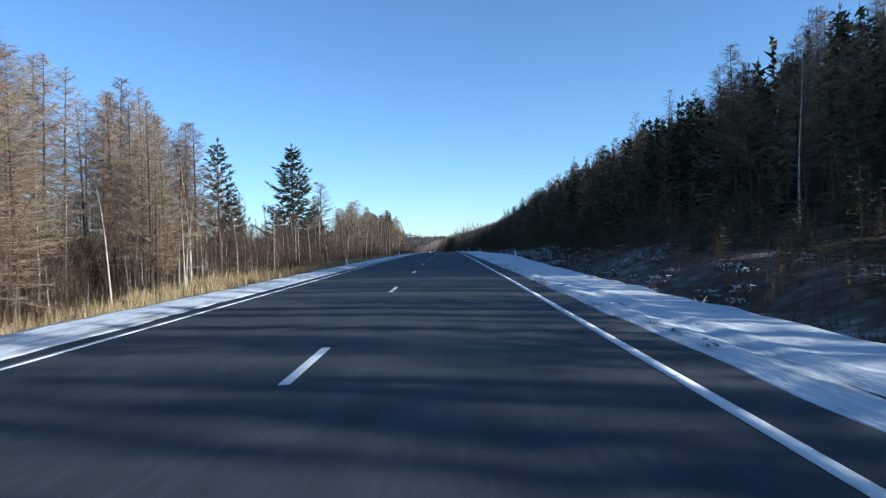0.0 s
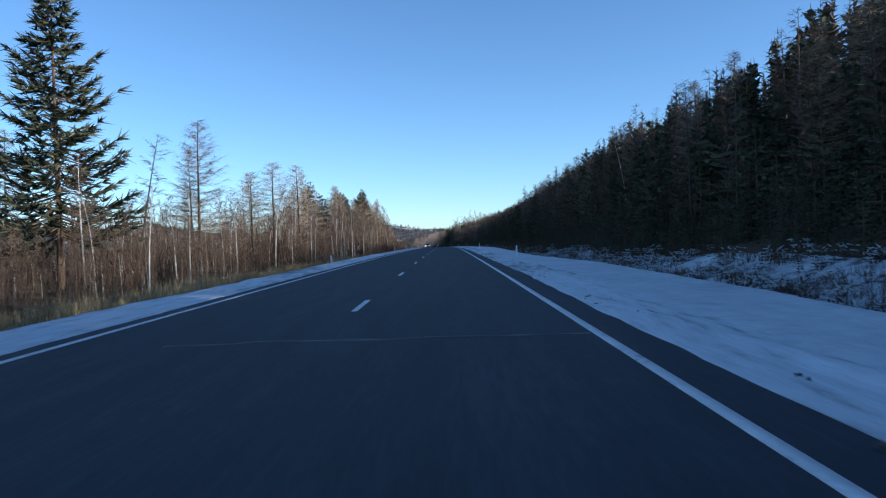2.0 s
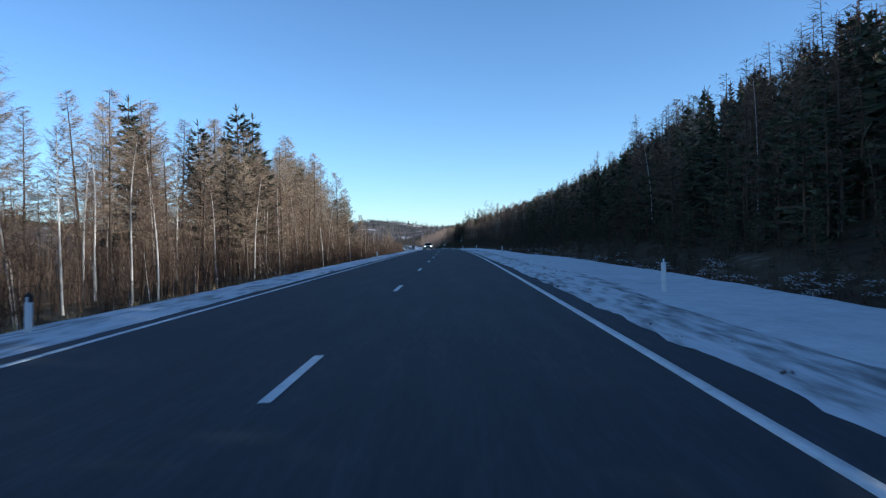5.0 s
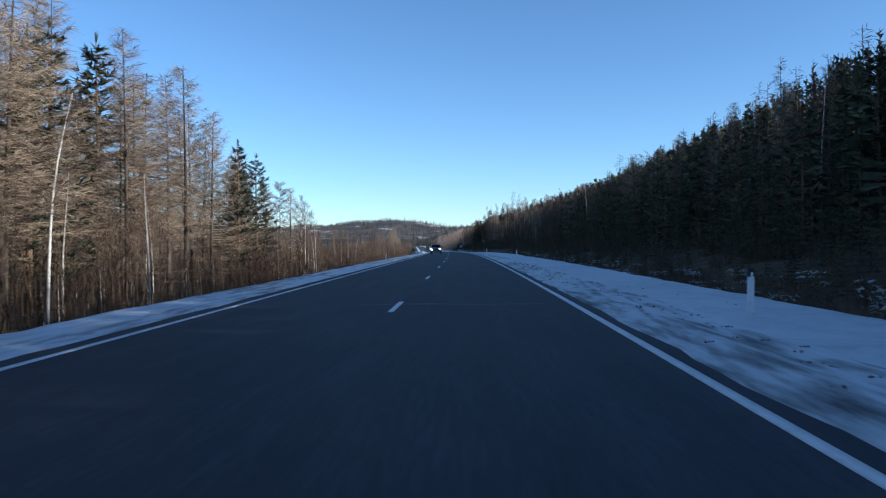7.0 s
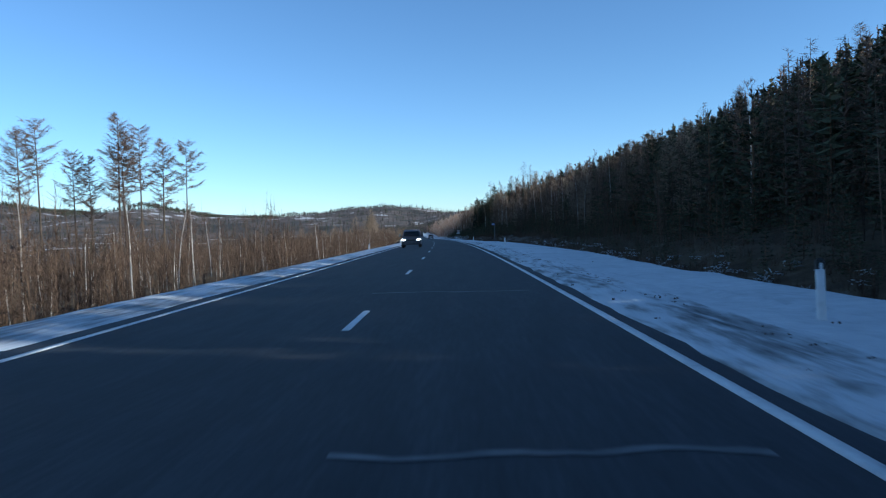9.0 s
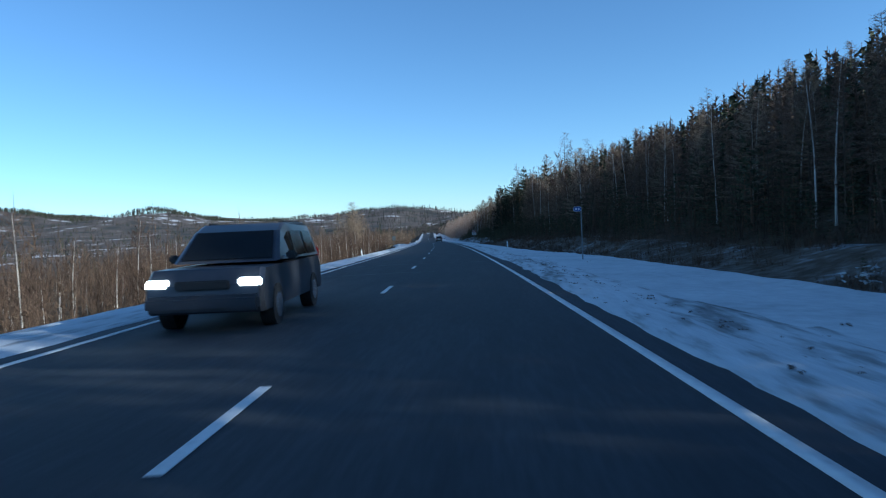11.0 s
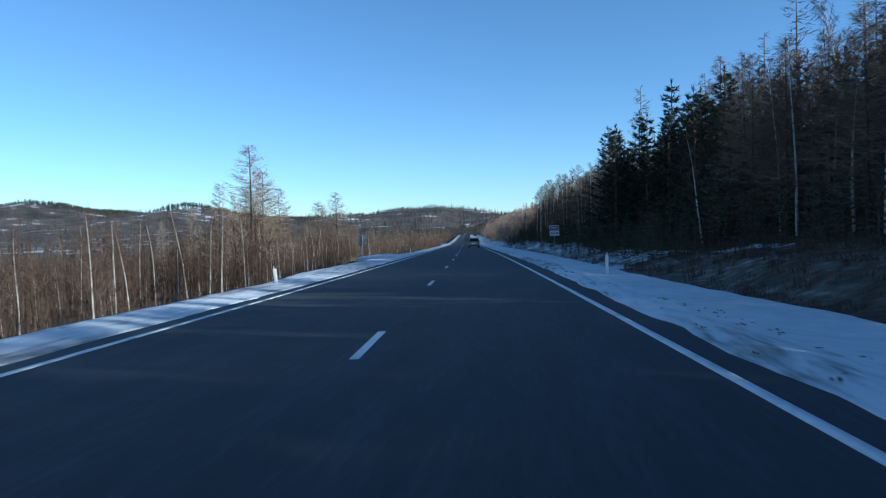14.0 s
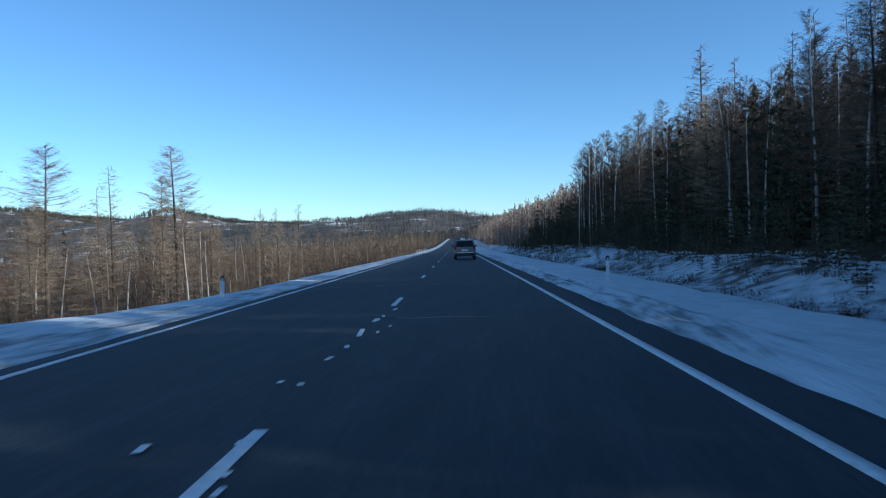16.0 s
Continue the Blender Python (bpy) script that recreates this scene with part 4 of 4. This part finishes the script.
scatter("right_bare_woods", BARE_TREES + HILL_TREES[:2], rows(130, 45, 310, 26, 50, 0.85, 1.0, 15.0) + rows(420, 310, 540, 19, 28, 0.55, 0.82) + rows(600, 310, 560, 27, 60, 0.7, 0.92) + rows(260, 292, 424, 23, 46, 0.82, 0.95), [BARK_LARCH, NEEDLES, TWIG_BIRCH_SHADE], "bare grey-brown trees mixed with conifers up the slope", "forest")
scatter("bare_slope_woods", BARE_TREES, rows(260, 525, 680, 10.5, 20, 0.6, 0.95) + rows(300, 525, 760, 18, 46, 0.7, 0.97) + rows(420, 700, 1060, 10, 60, 0.6, 0.95), [BARK_BIRCH, NEEDLES, TWIG_RED], "bare reddish brown woods beyond the dark forest", "forest")
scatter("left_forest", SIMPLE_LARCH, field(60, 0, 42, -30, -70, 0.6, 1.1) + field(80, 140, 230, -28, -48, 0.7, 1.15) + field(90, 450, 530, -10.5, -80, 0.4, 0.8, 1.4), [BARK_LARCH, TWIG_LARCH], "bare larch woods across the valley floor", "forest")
scatter("valley_woods", BARE_TREES, field(560, 528, 1000, -10.5, -80, 4.0, 8.0, 1.4), [BARK_LARCH, NEEDLES, TWIG_LARCH], "bare brown woods farther along the valley", "forest")


def far_tree(kind):
    sh = Shape()
    n = 30 if kind else 24
    base = np.zeros((n, 3))
    base[:, 2] = rng.uniform(0.1, 0.95, n)
    a = rng.uniform(0, 6.28, n)
    r = 0.24 * (1 - base[:, 2]) + 0.03
    tip = base + np.stack([np.cos(a) * r, np.sin(a) * r, rng.uniform(-0.02, 0.14, n)], 1)
    sh.tube([(0, 0, 0), (0, 0, 1.0)], [0.03, 0.008], 3, kind)
    sh.blades(base, tip, 0.06, kind)
    return sh.arrays()


FAR_TREES = [far_tree(0), far_tree(0), far_tree(0), far_tree(0), far_tree(0), far_tree(1)]
RIDGE_TREES = [far_tree(1), far_tree(1), far_tree(1), far_tree(0)]
_far = []
for i in range(5200):
    s = rng.uniform(1450, 2560)
    x = rng.uniform(-1500, 500)
    _far.append((s, x, rng.uniform(7, 12)))
for i in range(2600):
    s = rng.uniform(150, 1500)
    x = -rng.uniform(50, 700) if rng.uniform() < 0.85 else rng.uniform(40, 200)
    _far.append((s, x, rng.uniform(4, 7.5)))
for i in range(1300):
    s = rng.uniform(900, 1600)
    x = rng.choice([-1, 1]) * rng.uniform(8, 90) if s < 1060 else rng.uniform(-90, 90)
    _far.append((s, x, rng.uniform(5, 10)))
_ridge = []
for i in range(5000):
    s = rng.uniform(2400, 2580)
    x = rng.uniform(-1500, 400)
    _ridge.append((s, x, rng.uniform(8, 15) if x < -450 else rng.uniform(4.5, 8)))
scatter("ridge_woods", RIDGE_TREES, _ridge, [TWIG_HAZE, NEEDLES], "dark conifers along the distant ridge", "forest")
scatter("far_woods", FAR_TREES, _far, [TWIG_HAZE, NEEDLES], "brown and dark green woods on the distant hills", "forest")


# ---- dry grass and weeds ----
def tuft(h, n, spread):
    sh = Shape()
    b = np.zeros((n, 3))
    a = rng.uniform(0, 6.28, n)
    q = rng.uniform(0, spread, n)
    b[:, 0], b[:, 1], b[:, 2] = np.cos(a) * q, np.sin(a) * q, -0.03
    d = unit(rng.normal(0, 0.28, (n, 3)) + np.array([0, 0, 1]))
    sh.blades(b, b + d * (h * rng.uniform(0.5, 1.0, n))[:, None], 0.011, 0)
    return sh.arrays()


TUFTS = [tuft(0.7, 20, 0.35), tuft(0.55, 24, 0.4), tuft(0.9, 16, 0.3)]
scatter("dry_grass", TUFTS, field(2000, 2, 130, -6.3, -10.5, 0.5, 1.15, 0.8) + field(1100, 130, 520, -6.6, -10.5, 0.4, 1.0, 0.6), [STRAW], "pale dry grass along the foot of the embankment", "grass")


def edge_field(count, s0, s1, d0, d1, k0, k1, power=1.0):
    """Places along the outer edge of the right shoulder, d metres beyond it."""
    out = []
    for i in range(count):
        s = s0 + (s1 - s0) * (i + rng.uniform(0, 1)) / count
        if noise.noise(Vector((s * 0.17, 3.0, 1.0))) > -0.25:
            out.append((s, verge_edge(s) + d0 + (d1 - d0) * rng.uniform(0, 1) ** power, rng.uniform(k0, k1)))
    return out


SPIKES = [tuft(0.6, 9, 0.22), tuft(0.75, 7, 0.16), tuft(0.45, 11, 0.3)]
scatter("bank_weeds", TUFTS + SPIKES, edge_field(420, 2, 52, 0.2, 6.0, 0.35, 0.9) + edge_field(1500, 50, 150, 0.0, 5.0, 0.35, 1.0) + edge_field(1100, 145, 300, 0.0, 4.5, 0.4, 1.0, 1.4) + edge_field(2600, 290, 420, 1.0, 7.5, 0.4, 0.95) + edge_field(600, 420, 520, 0.5, 6.5, 0.35, 1.0), [BRUSH], "dead brown weeds poking out of the snowy bank", "weeds")


def snowy_clump(h, n, spread):
    """Bent dead weeds, half of them under clinging snow."""
    sh = Shape()
    a, q = rng.uniform(0, 6.28, n), rng.uniform(0, spread, n)
    b = np.stack([np.cos(a) * q, np.sin(a) * q, np.full(n, -0.05)], 1)
    out = np.stack([np.cos(a), np.sin(a), np.zeros(n)], 1)
    mid = b + (out * rng.uniform(-0.1, 0.35, n)[:, None] + np.array([0, 0, 0.8])) * (h * rng.uniform(0.5, 1.0, n))[:, None]
    end = mid + unit(out * rng.uniform(0.3, 1.0, n)[:, None] + rng.normal(0, 0.3, (n, 3)) + np.array([0, 0, -0.2])) * (h * rng.uniform(0.2, 0.5, n))[:, None]
    k = n // 2
    sh.cones(b[:k], mid[:k], 0.012, 1)
    sh.cones(mid[:k] - 0.03, end[:k], rng.uniform(0.02, 0.045, k), 0)
    sh.cones(b[k:], mid[k:], 0.009, 1)
    sh.blades(mid[k:], end[k:], 0.012, 1)
    return sh.arrays()


SNOWY_CLUMPS = [snowy_clump(0.45, 34, 0.4), snowy_clump(0.65, 28, 0.35), snowy_clump(0.35, 40, 0.5)]
scatter("snowy_weeds", SNOWY_CLUMPS, edge_field(60, 4, 50, 0.4, 4.0, 0.4, 0.9) + edge_field(330, 50, 104, 0.2, 4.2, 0.4, 1.0) + edge_field(130, 100, 150, 0.3, 3.5, 0.35, 0.8) + edge_field(200, 150, 300, 0.1, 2.6, 0.35, 0.8) + edge_field(340, 402, 500, 0.4, 5.0, 0.35, 0.9), [SNOW, BRUSH], "dead weeds bent under clinging snow on the bank", "weeds")


def crumb():
    sh = Shape()
    n = 3
    b = rng.normal(0, 0.05, (n, 3)) * np.array([1, 2.2, 0.1])
    sh.cones(b, b + unit(rng.normal(0, 0.8, (n, 3)) + np.array([0, 0, 0.6])) * 0.05, 0.035, 0)
    return sh.arrays()


def crumb_places(count, s0, s1, x0, dx):
    out = []
    for i in range(count):
        s = rng.uniform(s0, s1)
        x = x0 + rng.normal(0, dx) + 0.12 * noise.noise(Vector((s * 0.12, 0, 17.0)))
        out.append((s, x, rng.uniform(0.25, 0.75)))
    return out


scatter("dirt_crumbs", [crumb() for k in range(5)], crumb_places(600, 150, 380, 5.1, 0.10) + crumb_places(300, 0, 420, 4.4, 0.2) + crumb_places(60, 150, 420, 6.0, 0.6), [CLOD], "dark crumbs of frozen dirt scattered over the snow", "dirt", height=lambda s, x: right_top(s, x, 0.5))


# ---- roadside things ----
def delineator():
    """White plastic marker post with a black band near the slanted top."""
    base = new("marker_post")
    bm = box(0, 0, 0.36, 0.10, 0.07, 0.82, 0.012)
    part("post", bm, WHITE_PLASTIC, base)
    part("band", box(0, 0, 0.735, 0.106, 0.076, 0.12, 0.01), BLACK_PAINT, base, "black band")
    part("reflector", box(0, -0.040, 0.72, 0.035, 0.008, 0.09, 0.003), SIGN_WHITE, base, "small pale reflector")
    part("cap", box(0, 0, 0.80, 0.106, 0.076, 0.05, 0.02), BLACK_PAINT, base, "dark rounded cap")
    return tagged(base, "white marker post with a black band in the snow", "marker post", "marker posts along the road")


_post = delineator()
_places = [(s, -5.0, rng.uniform(-7, 5)) for s in (39, 88, 137, 187, 237, 286, 336.5, 386.5, 436)] + [(s, 6.15 if s < 350 else 5.8, rng.uniform(-3, 3)) for s in (41, 92, 142, 191, 240, 290, 339, 388.5, 438)]
_places += [(532 + 8 * k, side, 0.0) for k in range(6) for side in (-5.1, 5.4)]
for i, (s, x, tilt) in enumerate(_places):
    m = road_pose(s, x, -0.06 if x > 0 else -0.2, rng.uniform(-8, 8)) @ pose(0, 0, 0, 0, tilt, 0)
    if i == 0:
        _post.matrix_basis = m
    else:
        copy_thing(_post, m)


def plate(name, w, h, t, mat, parent, z, y=0.0, label=""):
    bm = bmesh.new()
    bmesh.ops.create_cube(bm, size=1, matrix=Matrix.Translation((0, y, z)) @ Matrix.Diagonal((w, t, h, 1)))
    es = [e for e in bm.edges if abs(e.verts[0].co.y - e.verts[1].co.y) > t * 0.5]
    bmesh.ops.bevel(bm, geom=es, offset=0.04, segments=3, affect="EDGES")
    return part(name, bm, mat, parent, label)


def lettering(text, size, mat, parent, z, y, bold=0.004):
    cu = bpy.data.curves.new("lettering", "FONT")
    cu.body, cu.size, cu.align_x, cu.align_y, cu.extrude, cu.offset = text, size, "CENTER", "CENTER", 0.002, bold
    tmp = bpy.data.objects.new("lettering_curve", cu)
    me = bpy.data.meshes.new_from_object(tmp)
    bpy.data.objects.remove(tmp)
    me.materials.clear()
    me.materials.append(mat)
    ob = part_mesh("lettering", me, parent)
    ob.matrix_basis = pose(0, y, z, 90, 0, 0)
    return ob


def route_sign():
    base = new("route_sign")
    part("pole", cyl((0, 0, -0.4), (0, 0, 2.62), 0.038, n=12), GALVANISED, base, "grey steel pole")
    for z, back, face, ink, text in ((2.42, SIGN_WHITE, SIGN_RED, SIGN_WHITE, "P297"), (1.93, SIGN_WHITE, SIGN_WHITE, BLACK_PAINT, "AH30")):
        p = plate("plate", 0.9, 0.45, 0.02, back, base, z, -0.05, "red plate with a white border" if face is SIGN_RED else "white plate with a dark border")
        if face is not SIGN_RED:
            plate("border", 0.86, 0.41, 0.004, BLACK_PAINT, p, z, -0.063)
        plate("field", 0.83, 0.38, 0.004, face, p, z, -0.067)
        lettering(text, 0.30, ink, p, z, -0.073, 0.004 if face is SIGN_RED else 0.011)
    for z in (2.42, 1.93):
        part("clamp", box(0, -0.02, z, 0.1, 0.06, 0.05, 0.008), GALVANISED, base)
    return tagged(base, "red route sign above a white route sign on one pole", "road sign")


route_sign().matrix_basis = road_pose(424, 8.3, -0.18, -2) @ Matrix.Diagonal((0.9, 0.9, 0.94, 1))


def kilometre_sign():
    base = new("kilometre_sign")
    part("pole", cyl((0, 0, -0.4), (0, 0, 2.35), 0.026, n=12), GALVANISED, base, "grey steel pole")
    p = plate("plate", 0.34, 0.22, 0.02, SIGN_WHITE, base, 2.28, -0.05, "blue plate with a white border")
    p.location.x = -0.17
    plate("field", 0.32, 0.20, 0.004, SIGN_BLUE, p, 2.28, -0.063)
    for k in (-0.06, 0.06):
        part("number_bar", box(k, -0.069, 2.28, 0.07, 0.006, 0.10, 0.002), SIGN_WHITE, p, "white bar")
    return tagged(base, "small blue distance sign on a thin grey pole", "road sign")


kilometre_sign().matrix_basis = road_pose(314.6, 7.3, -0.12, 0)


def sign_back():
    base = new("sign_seen_from_behind")
    part("pole", cyl((0, 0, -0.6), (0, 0, 2.2), 0.038, n=12), GALVANISED, base, "grey steel pole")
    for z in (1.98, 1.55):
        plate("plate", 0.7, 0.40, 0.02, SIGN_BACK, base, z, 0.05, "bare grey sheet metal")
        part("stiffener", box(0, 0.035, z, 0.62, 0.02, 0.04, 0.004), GALVANISED, base)
    return tagged(base, "grey backs of two stacked road signs on one pole", "road sign")


sign_back().matrix_basis = road_pose(422, -7.8, -0.35, 3)


# ---- frozen clods on the snow edge ----
def clod(seed):
    bm = bmesh.new()
    bmesh.ops.create_icosphere(bm, subdivisions=2, radius=0.2)
    for v in bm.verts:
        v.co *= 0.75 + 0.6 * noise.noise(v.co * 6 + Vector((seed, 0, 0)))
        v.co.z *= 0.6
    me = bpy.data.meshes.new("earth_clod")
    bm.to_mesh(me)
    bm.free()
    me.materials.append(CLOD)
    return me


_clods = [clod(k * 3.1) for k in range(4)]
for i in range(44):
    s, x = 320 + 36 * rng.uniform() ** 0.8, 9.7 + rng.normal(0, 0.35)
    ob = tagged(new("earth_clod", _clods[i % 4]), "dark frozen clod of earth lying on snow", "clod", "clods along the snow edge")
    k = rng.uniform(0.3, 0.85)
    ob.matrix_basis = road_pose(s, x, max(right_top(s, x, 0.8), ground_height(s, x)) + 0.03, rng.uniform(0, 360)) @ Matrix.Diagonal((k * 1.2, k, k * 0.8, 1))


# ---- vehicles ----
def loft(profile, half, taper, name, mat, parent, label="", inset=0.0, smooth=True):
    """A body swept across the car's width from a side outline of (y, z) points; taper(z) narrows it towards the roof."""
    bm = bmesh.new()
    rings = []
    for x in (-1.0, -0.93, -0.6, 0.0, 0.6, 0.93, 1.0):
        ring = []
        for y, z in profile:
            shrink = 0.04 if abs(x) == 1.0 else 0.0
            cy = sum(p[0] for p in profile) / len(profile)
            cz = sum(p[1] for p in profile) / len(profile)
            ring.append(bm.verts.new((x * half * taper(z), y + (cy - y) * shrink, z + (cz - z) * shrink)))
        rings.append(ring)
    n = len(profile)
    for a, b in zip(rings, rings[1:]):
        for i in range(n):
            bm.faces.new((a[i], a[(i + 1) % n], b[(i + 1) % n], b[i]))
    bm.faces.new(rings[0][::-1])
    bm.faces.new(rings[-1])
    bmesh.ops.recalc_face_normals(bm, faces=bm.faces)
    return part(name, bm, mat, parent, label, smooth=False)


def wheel(parent, x, y, r):
    bm = cyl((x - 0.11, y, r), (x + 0.11, y, r), r, n=22)
    w = part("wheel", bm, RUBBER, parent)
    side = 0.115 if x > 0 else -0.115
    part("rim", cyl((x + side * 0.9, y, r), (x + side * 1.08, y, r), r * 0.6, n=16), CHROME, w, "pale alloy rim")
    return w


def estate_car(name, paint, label, lit=False):
    """A tall estate car; it faces +y."""
    car = new(name)
    lower = [(-2.18, 0.32), (-2.24, 0.5), (-2.22, 0.78), (-2.16, 0.98), (2.0, 0.95), (2.2, 0.72), (2.24, 0.45), (2.15, 0.3)]
    body = loft(lower, 0.88, lambda z: 1.0 if z < 0.9 else 0.97, "body", paint, car)
    upper = [(-2.12, 0.98), (-1.98, 1.3), (-1.82, 1.58), (-1.5, 1.64), (0.1, 1.63), (0.5, 1.5), (1.15, 1.0)]
    cabin = loft(upper, 0.86, lambda z: 1.0 - 0.17 * smooth01((z - 0.98) / 0.66), "cabin", paint, car)
    rear = bmesh.new()
    for ring in (((-0.72, -2.10, 1.06), (0.72, -2.10, 1.06), (0.62, -1.885, 1.52), (-0.62, -1.885, 1.52)),):
        vs = [rear.verts.new((x, y - 0.015, z)) for x, y, z in ring]
        f = rear.faces.new(vs)
        bmesh.ops.solidify(rear, geom=[f], thickness=0.03)
    part("rear_window", rear, GLASS_DARK, cabin, "dark rear window")
    front = bmesh.new()
    vs = [front.verts.new(c) for c in ((0.74, 1.10, 1.06), (-0.74, 1.10, 1.06), (-0.64, 0.54, 1.50), (0.64, 0.54, 1.50))]
    bmesh.ops.solidify(front, geom=[front.faces.new(vs)], thickness=-0.03)
    part("windscreen", front, GLASS_DARK, cabin, "dark windscreen")
    for sx in (-1, 1):
        for y0, y1 in ((-1.75, -0.95), (-0.88, 0.0), (0.06, 0.85)):
            bm = bmesh.new()
            top1 = min(1.48, 1.48 - max(0.0, y1 - 0.4) * 0.75)
            vs = [bm.verts.new((sx * 0.87, y0, 1.05)), bm.verts.new((sx * 0.87, y1, 1.05)), bm.verts.new((sx * 0.765, y1 - 0.05, top1)), bm.verts.new((sx * 0.765, y0 + 0.08, 1.48))]
            bmesh.ops.solidify(bm, geom=[bm.faces.new(vs)], thickness=0.02)
            part("side_window", bm, GLASS_DARK, cabin, "dark side window")
        part("tail_lamp", box(sx * 0.76, -2.2, 0.98, 0.17, 0.10, 0.34, 0.03), RED_LENS, body, "red tail lamp")
        part("headlight", box(sx * 0.68, 2.16, 0.74, 0.34, 0.12, 0.15, 0.03), HEADLIGHT if lit else SIGN_WHITE, body, "lit headlight" if lit else "")
        m = part("mirror", box(sx * 0.98, 0.75, 1.08, 0.18, 0.10, 0.14, 0.03), PLASTIC_DARK, car, "dark door mirror")
        part("roof_rail", box(sx * 0.62, -0.72, 1.648, 0.04, 1.5, 0.04, 0.012), PLASTIC_DARK, car, "dark roof rail")
    part("rear_bumper", box(0, -2.24, 0.46, 1.68, 0.16, 0.24, 0.05), PLASTIC_DARK, car, "dark rear bumper")
    part("bumper_trim", box(0, -2.32, 0.60, 1.5, 0.03, 0.07, 0.012), CHROME, car, "pale bumper strip")
    part("front_bumper", box(0, 2.24, 0.46, 1.68, 0.16, 0.24, 0.05), paint, car)
    part("grille", box(0, 2.23, 0.72, 0.8, 0.06, 0.14, 0.02), PLASTIC_DARK, car, "dark grille")
    tail = part("tailgate", box(0, -2.215, 0.82, 1.3, 0.05, 0.34, 0.02), paint, car)
    part("number_plate", box(0, -2.25, 0.78, 0.52, 0.02, 0.12, 0.006), SIGN_WHITE, tail, "pale plain plate")
    part("wiper", box(0.1, -2.12, 1.10, 0.5, 0.02, 0.02, 0.004), PLASTIC_DARK, tail)
    part("exhaust", cyl((0.55, -2.35, 0.28), (0.55, -2.0, 0.28), 0.035, n=10), CHROME, car)
    for sx in (-1, 1):
        for y in (-1.35, 1.38):
            wheel(car, sx * 0.78, y, 0.33)
    return tagged(car, label, "car")


estate_car("estate_car", CAR_SILVER, "silver grey estate car standing in the lane ahead").matrix_basis = road_pose(475.5, 2.05, -0.02, 0)
estate_car("oncoming_car", CAR_DARK, "dark car with lit headlights in the opposite lane", lit=True).matrix_basis = road_pose(296.5, -2.0, -0.02, 180)


def box_truck():
    """A dark lorry far ahead, facing +y."""
    truck = new("box_truck")
    part("cargo_box", box(0, -1.2, 2.05, 2.4, 5.6, 2.5, 0.05), CAR_DARK, truck, "dark cargo box")
    cab = part("cab", box(0, 2.7, 1.75, 2.3, 1.9, 1.9, 0.14), CAR_DARK, truck, "dark cab")
    part("windscreen", box(0, 3.66, 2.15, 2.0, 0.04, 0.8, 0.02), GLASS_DARK, cab)
    part("chassis", box(0, -0.2, 0.72, 0.9, 7.4, 0.25, 0.03), PLASTIC_DARK, truck)
    door = part("rear_door", box(0, -4.03, 2.05, 2.2, 0.05, 2.3, 0.02), CAR_DARK, truck)
    for sx in (-1, 1):
        part("tail_lamp", box(sx * 0.95, -4.02, 0.78, 0.3, 0.06, 0.14, 0.02), RED_LENS, truck, "red tail lamp")
        part("mudguard", box(sx * 1.0, -2.4, 1.02, 0.4, 1.2, 0.05, 0.02), PLASTIC_DARK, truck)
        part("mirror", box(sx * 1.3, 3.4, 2.2, 0.16, 0.1, 0.4, 0.03), PLASTIC_DARK, cab)
        for y in (-2.4, 2.6):
            wheel(truck, sx * 0.98, y, 0.48)
    part("bumper", box(0, -4.05, 0.55, 2.2, 0.1, 0.14, 0.03), PLASTIC_DARK, truck)
    return tagged(truck, "dark box truck far along the road", "truck")


box_truck().matrix_basis = road_pose(690, 1.9, -0.02, 0)
